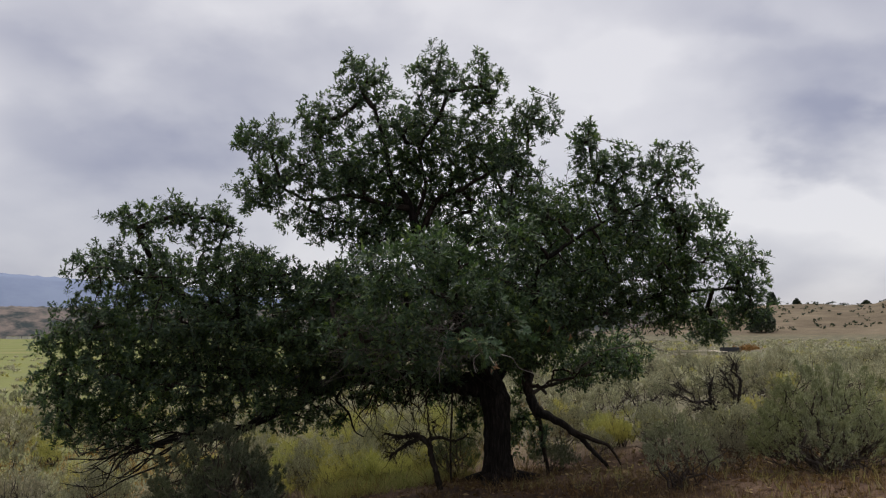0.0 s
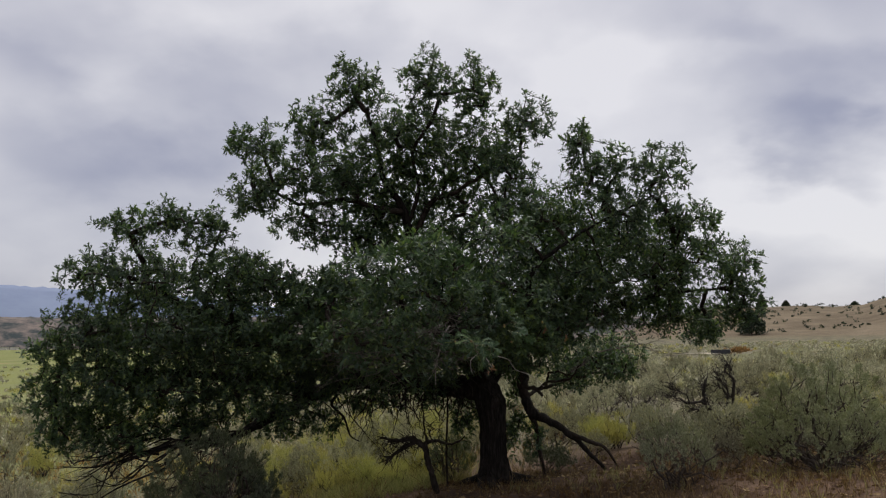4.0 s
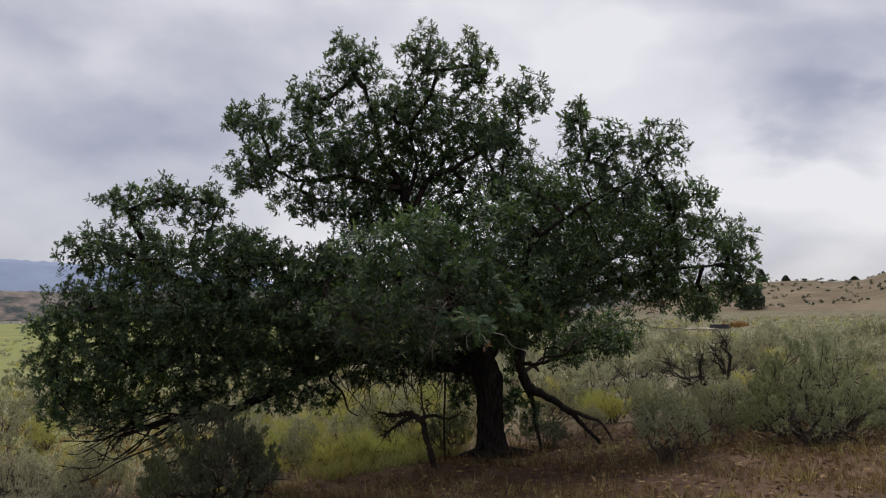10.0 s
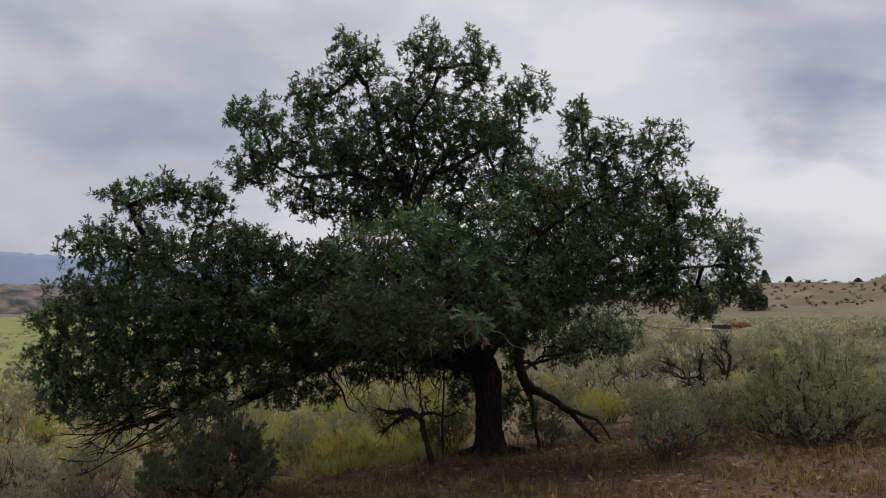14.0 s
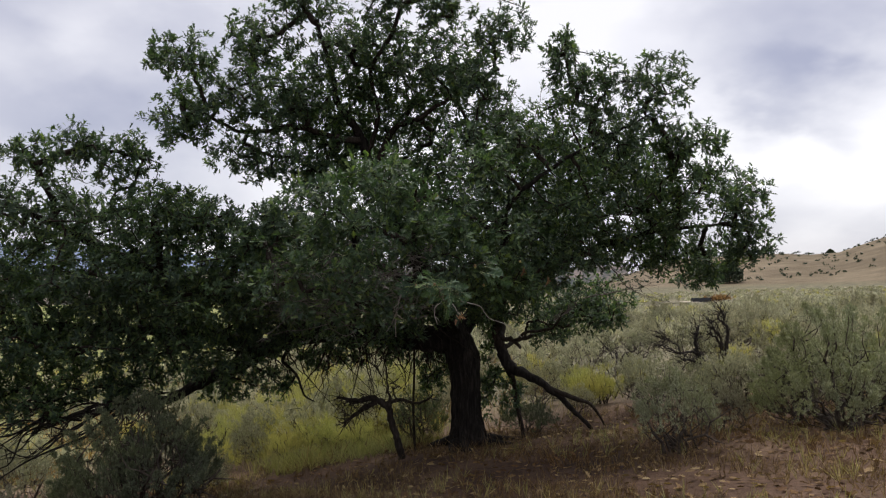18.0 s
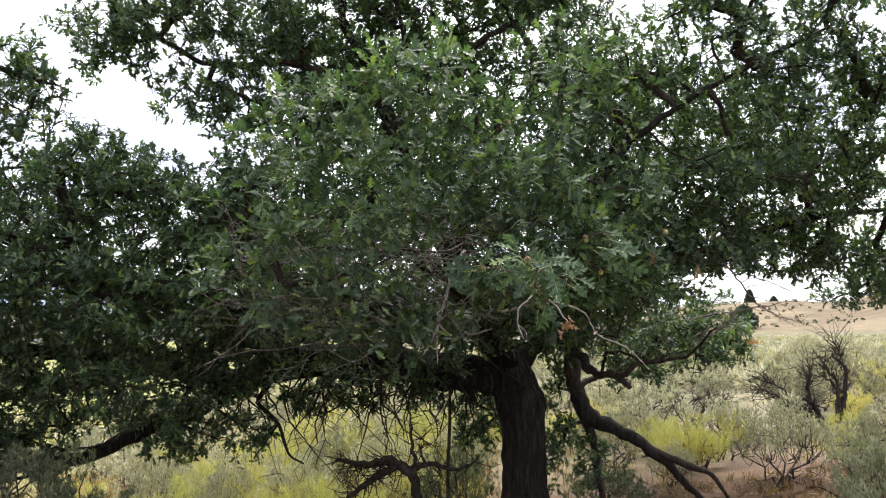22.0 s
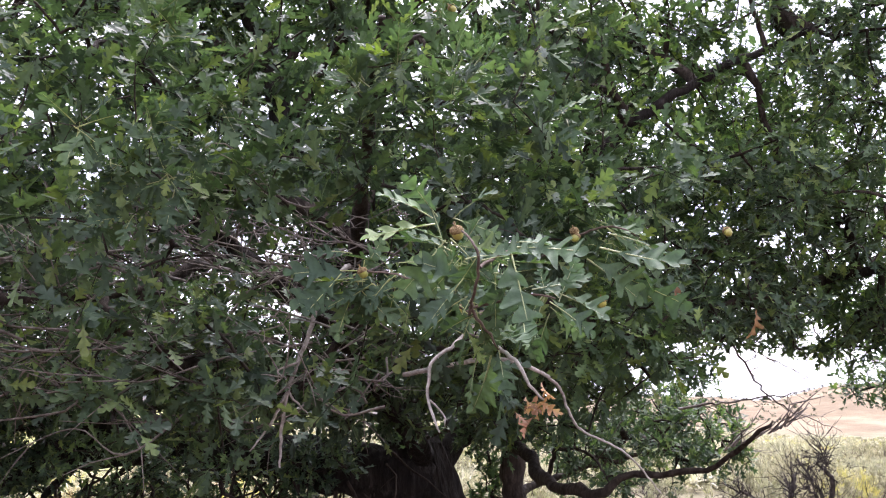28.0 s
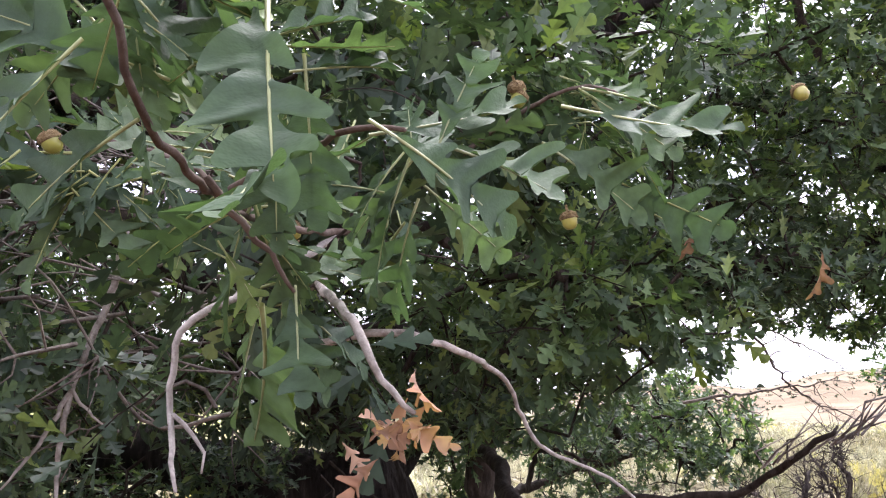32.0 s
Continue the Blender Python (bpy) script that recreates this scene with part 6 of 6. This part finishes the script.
def hanging_twigs():
    """Bare twigs that hang from the long limb, and the bare boughs at its end."""
    rng = np.random.default_rng(14)
    s = Soup()
    for cx in (-1.45, -1.15, -0.85, -0.62, -0.40, -0.15, 0.02, 0.25, 0.58, 0.72):
        for k in range(rng.integers(6, 11)):
            p = np.array([cx + 0.08 * rng.normal(), 13.45 + 0.2 * rng.normal(), 1.15 + 0.08 * rng.normal()])
            L = rng.uniform(0.2, 0.85)
            drift = np.array([0.09 * rng.normal(), 0.05 * rng.normal(), 0])
            q = [p]
            for j in range(6):
                q.append(q[-1] + drift * 0.5 + np.array([0.035 * rng.normal(), 0.03 * rng.normal(), -L / 6 * rng.uniform(0.5, 1.3)]))
            q = np.array(q)
            tubes(s, q, np.linspace(rng.uniform(0.006, 0.013), 0.002, 7), 5)
            for c in range(rng.integers(2, 6)):
                j = q[rng.integers(1, 6)]
                u = np.array([rng.normal(), rng.normal(), -0.5 + 0.5 * rng.normal()]) * rng.uniform(0.06, 0.16)
                tubes(s, np.stack([j, j + 0.6 * u + 0.015 * rng.normal(size=3), j + u]), np.array([0.004, 0.003, 0.0012]), 3)
    part("hanging_twig_growth", s.mesh("hanging_twig_growth", BRANCH_BARK), oak, "bare dead twigs hanging below the limb", "stuff")
    s = Soup()
    for k in range(26):
        a = np.array([-3.2, 12.3, 0.58]) + np.array([0.5, 0.3, 0.1]) * rng.normal(size=3)
        e = a + np.array([-1.05, -0.35, -0.40]) * rng.uniform(0.5, 1.1) + 0.15 * rng.normal(size=3)
        q = spline(np.array([a, a * 0.6 + e * 0.4 + 0.09 * rng.normal(size=3), a * 0.25 + e * 0.75 + 0.09 * rng.normal(size=3), e]), 0.08)
        tubes(s, q, np.linspace(0.016, 0.004, len(q)), 5)
        for c in range(6):
            j = q[rng.integers(1, len(q))]
            u = np.array([-0.15, 0.0, -0.06]) + 0.10 * rng.normal(size=3)
            tubes(s, np.stack([j, j + 0.5 * u + 0.015 * rng.normal(size=3), j + u]), np.array([0.006, 0.004, 0.0015]), 4)
    part("bare_bough_growth", s.mesh("bare_bough_growth", BARK), oak, "bare drooping boughs close to the ground", "stuff")
    shoot([(-1.22, 13.45, 1.12, 0.026), (-1.28, 13.3, 0.98, 0.022), (-1.10, 13.3, 0.79, 0.018), (-1.00, 13.3, 0.52, 0.012), (-0.86, 13.25, 0.44, 0.008)], BARK, "dead_twig", "crooked bare twig drooping from the limb", 7, 0.05)
    shoot([(-1.10, 13.3, 0.79, 0.012), (-1.18, 13.25, 0.66, 0.010), (-1.30, 13.25, 0.50, 0.005)], BARK, "dead_twig", "", 6, 0.05)
    shoot([(0.47, 13.5, 1.15, 0.014), (0.46, 13.45, 0.7, 0.016), (0.44, 13.4, 0.3, 0.017), (0.45, 13.4, -0.3, 0.018)], BRANCH_BARK, "shoot", "thin upright sucker stem", 7, 0.08)


hanging_twigs()


def conifer(x, y, h, w, seed, label):
    rng = np.random.default_rng(seed)
    ob = tagged(new("conifer"), label, "tree", "distant conifers")
    ob.location = (x, y, float(ground_z(x, y)) - 0.1)
    t, c = Soup(), Soup()
    tubes(t, np.array([(0, 0, 0), (0, 0, h * 0.5), (0.02 * h, 0, h * 0.97)]), np.array([0.03, 0.02, 0.004]) * h, 7)
    n = 1100
    f = rng.random(n) ** 0.8
    a = rng.random(n) * 6.28
    r = w * 0.5 * (1 - f ** (1.2 if h > 1.4 * w else 3.0)) ** 0.8 * rng.uniform(0.3, 1.1, n) + 0.02 * h
    base = np.stack([np.cos(a) * r, np.sin(a) * r, h * (0.06 + 0.90 * f) + 0.02 * h * rng.normal(size=n)], -1)
    d = unit(np.stack([np.cos(a), np.sin(a), 0.25 + 0 * a], -1) + 0.4 * rng.normal(size=(n, 3)))
    tuft_blades(c, base, d, 6, 0.10 * h, 0.035 * h, 0.7, rng)
    part("trunk", t.mesh("trunk", SAGE_WOOD), ob)
    part("crown", c.mesh("crown", CONIFER, False), ob)
    return ob


conifer(56.4, 150, 4.2, 4.3, 1, "dark bushy juniper at the foot of the hill")
for k, (az, dd, h, w) in enumerate([(0.389, 250, 4.6, 3.0), (0.418, 262, 3.0, 2.4), (0.50, 240, 2.2, 2.6), (0.62, 250, 2.6, 2.6), (0.335, 262, 2.2, 2.4)]):
    conifer(az * dd, dd, h, w, 10 + k, "small dark conifer on the bare ridge")


def hill_scrub():
    rng = np.random.default_rng(12)
    n = 520
    az, dd = rng.uniform(0.16, 0.85, n), rng.uniform(150, 240, n)
    x, y = az * dd, dd
    s = Soup()
    base = np.stack([x, y, ground_z(x, y)], -1)
    size = rng.uniform(0.35, 1.05, (n, 1)) ** 1.3
    for b in range(9):
        o = rng.normal(size=(n, 3)) * np.array([0.34, 0.34, 0.0]) * size
        o[:, 2] = (rng.random(n) ** 1.5 * 0.55 + 0.05) * size[:, 0]
        tuft_blades(s, base + o, unit(np.array([0, 0, 0.7]) + 1.5 * o + 0.4 * rng.normal(size=(n, 3))), 7, 0.30, 0.10, 1.0, rng, 1)
    tagged(new("hill_scrub", s.mesh("hill_scrub", CONIFER, False)), "scattered dark scrub on the reddish hill", "shrubs", kind="stuff")


hill_scrub()


def box_part(name, size, at, material, parent, label="", bevel=0.03):
    bm = bmesh.new()
    bmesh.ops.create_cube(bm, size=1.0, matrix=Matrix.Translation(at) @ Matrix.Diagonal((*size, 1)))
    bmesh.ops.bevel(bm, geom=bm.edges[:], offset=bevel, segments=2, affect="EDGES")
    me = bpy.data.meshes.new(name)
    bm.to_mesh(me)
    bm.free()
    me.materials.append(material)
    return part(name, me, parent, label)


def field_works():
    """A dark trough with a rusty machine beside it, and a pale track, out in the field."""
    x, y = 22.4, 66.0
    z = float(ground_z(x, y))
    t = tagged(new("stock_trough"), "long dark metal stock trough standing in the field", "trough")
    t.location = (x, y, z)
    box_part("wall", (1.25, 0.05, 0.32), (0, -0.3, 0.22), ROOF, t)
    box_part("wall", (1.25, 0.05, 0.32), (0, 0.3, 0.22), ROOF, t)
    box_part("end", (0.05, 0.54, 0.32), (-0.66, 0, 0.22), ROOF, t)
    box_part("end", (0.05, 0.54, 0.32), (0.66, 0, 0.22), ROOF, t)
    box_part("floor", (1.27, 0.54, 0.05), (0, 0, 0.08), ROOF, t)
    s = Soup()
    rng = np.random.default_rng(2)
    n = 50
    b = np.stack([x + 1.6 + 0.45 * rng.normal(size=n), y + 0.8 + 0.3 * rng.normal(size=n), 0 * np.arange(n)], -1)
    b[:, 2] = ground_z(b[:, 0], b[:, 1]) + 0.2
    tuft_blades(s, b, unit(np.array([0, 0, 1.0]) + 0.5 * rng.normal(size=(n, 3))), 6, 0.45, 0.05, 0.5, rng)
    tagged(new("rusty_brush", s.mesh("rusty_brush", RUST, False)), "clump of orange dead brush beside the trough", "shrubs", kind="stuff")
    s = Soup()
    q = np.linspace(0, 1, 40)
    cx, cy = 14.0 + 8.0 * q, 72 - 5 * q + 2 * np.sin(q * 4)
    L = np.stack([cx, cy - 1.1, ground_z(cx, cy - 1.1) + 0.10], -1)
    R = np.stack([cx, cy + 1.1, ground_z(cx, cy + 1.1) + 0.10], -1)
    i = np.arange(39)
    s.add(np.concatenate([L, R]), None, np.stack([i, i + 1, i + 41, i + 40], -1))
    tagged(new("track", s.mesh("track", ROAD)), "pale bare dirt track across the field", "track", kind="structure")


field_works()


def far_houses():
    for az, w in [(-0.505, 16), (-0.49, 9), (-0.535, 11), (-0.47, 7)]:
        x, y = az * 1150, 1150.0
        ob = tagged(new("far_house"), "small pale low building at the edge of the plain", "house", "far buildings")
        ob.location = (x, y, float(ground_z(x, y)) - 0.2)
        box_part("wall", (w, 8, 4.0), (0, 0, 2.0), PALE, ob, bevel=0.1)
        box_part("roof", (w + 1, 9, 0.6), (0, 0, 4.3), ROOF, ob, bevel=0.2)


far_houses()
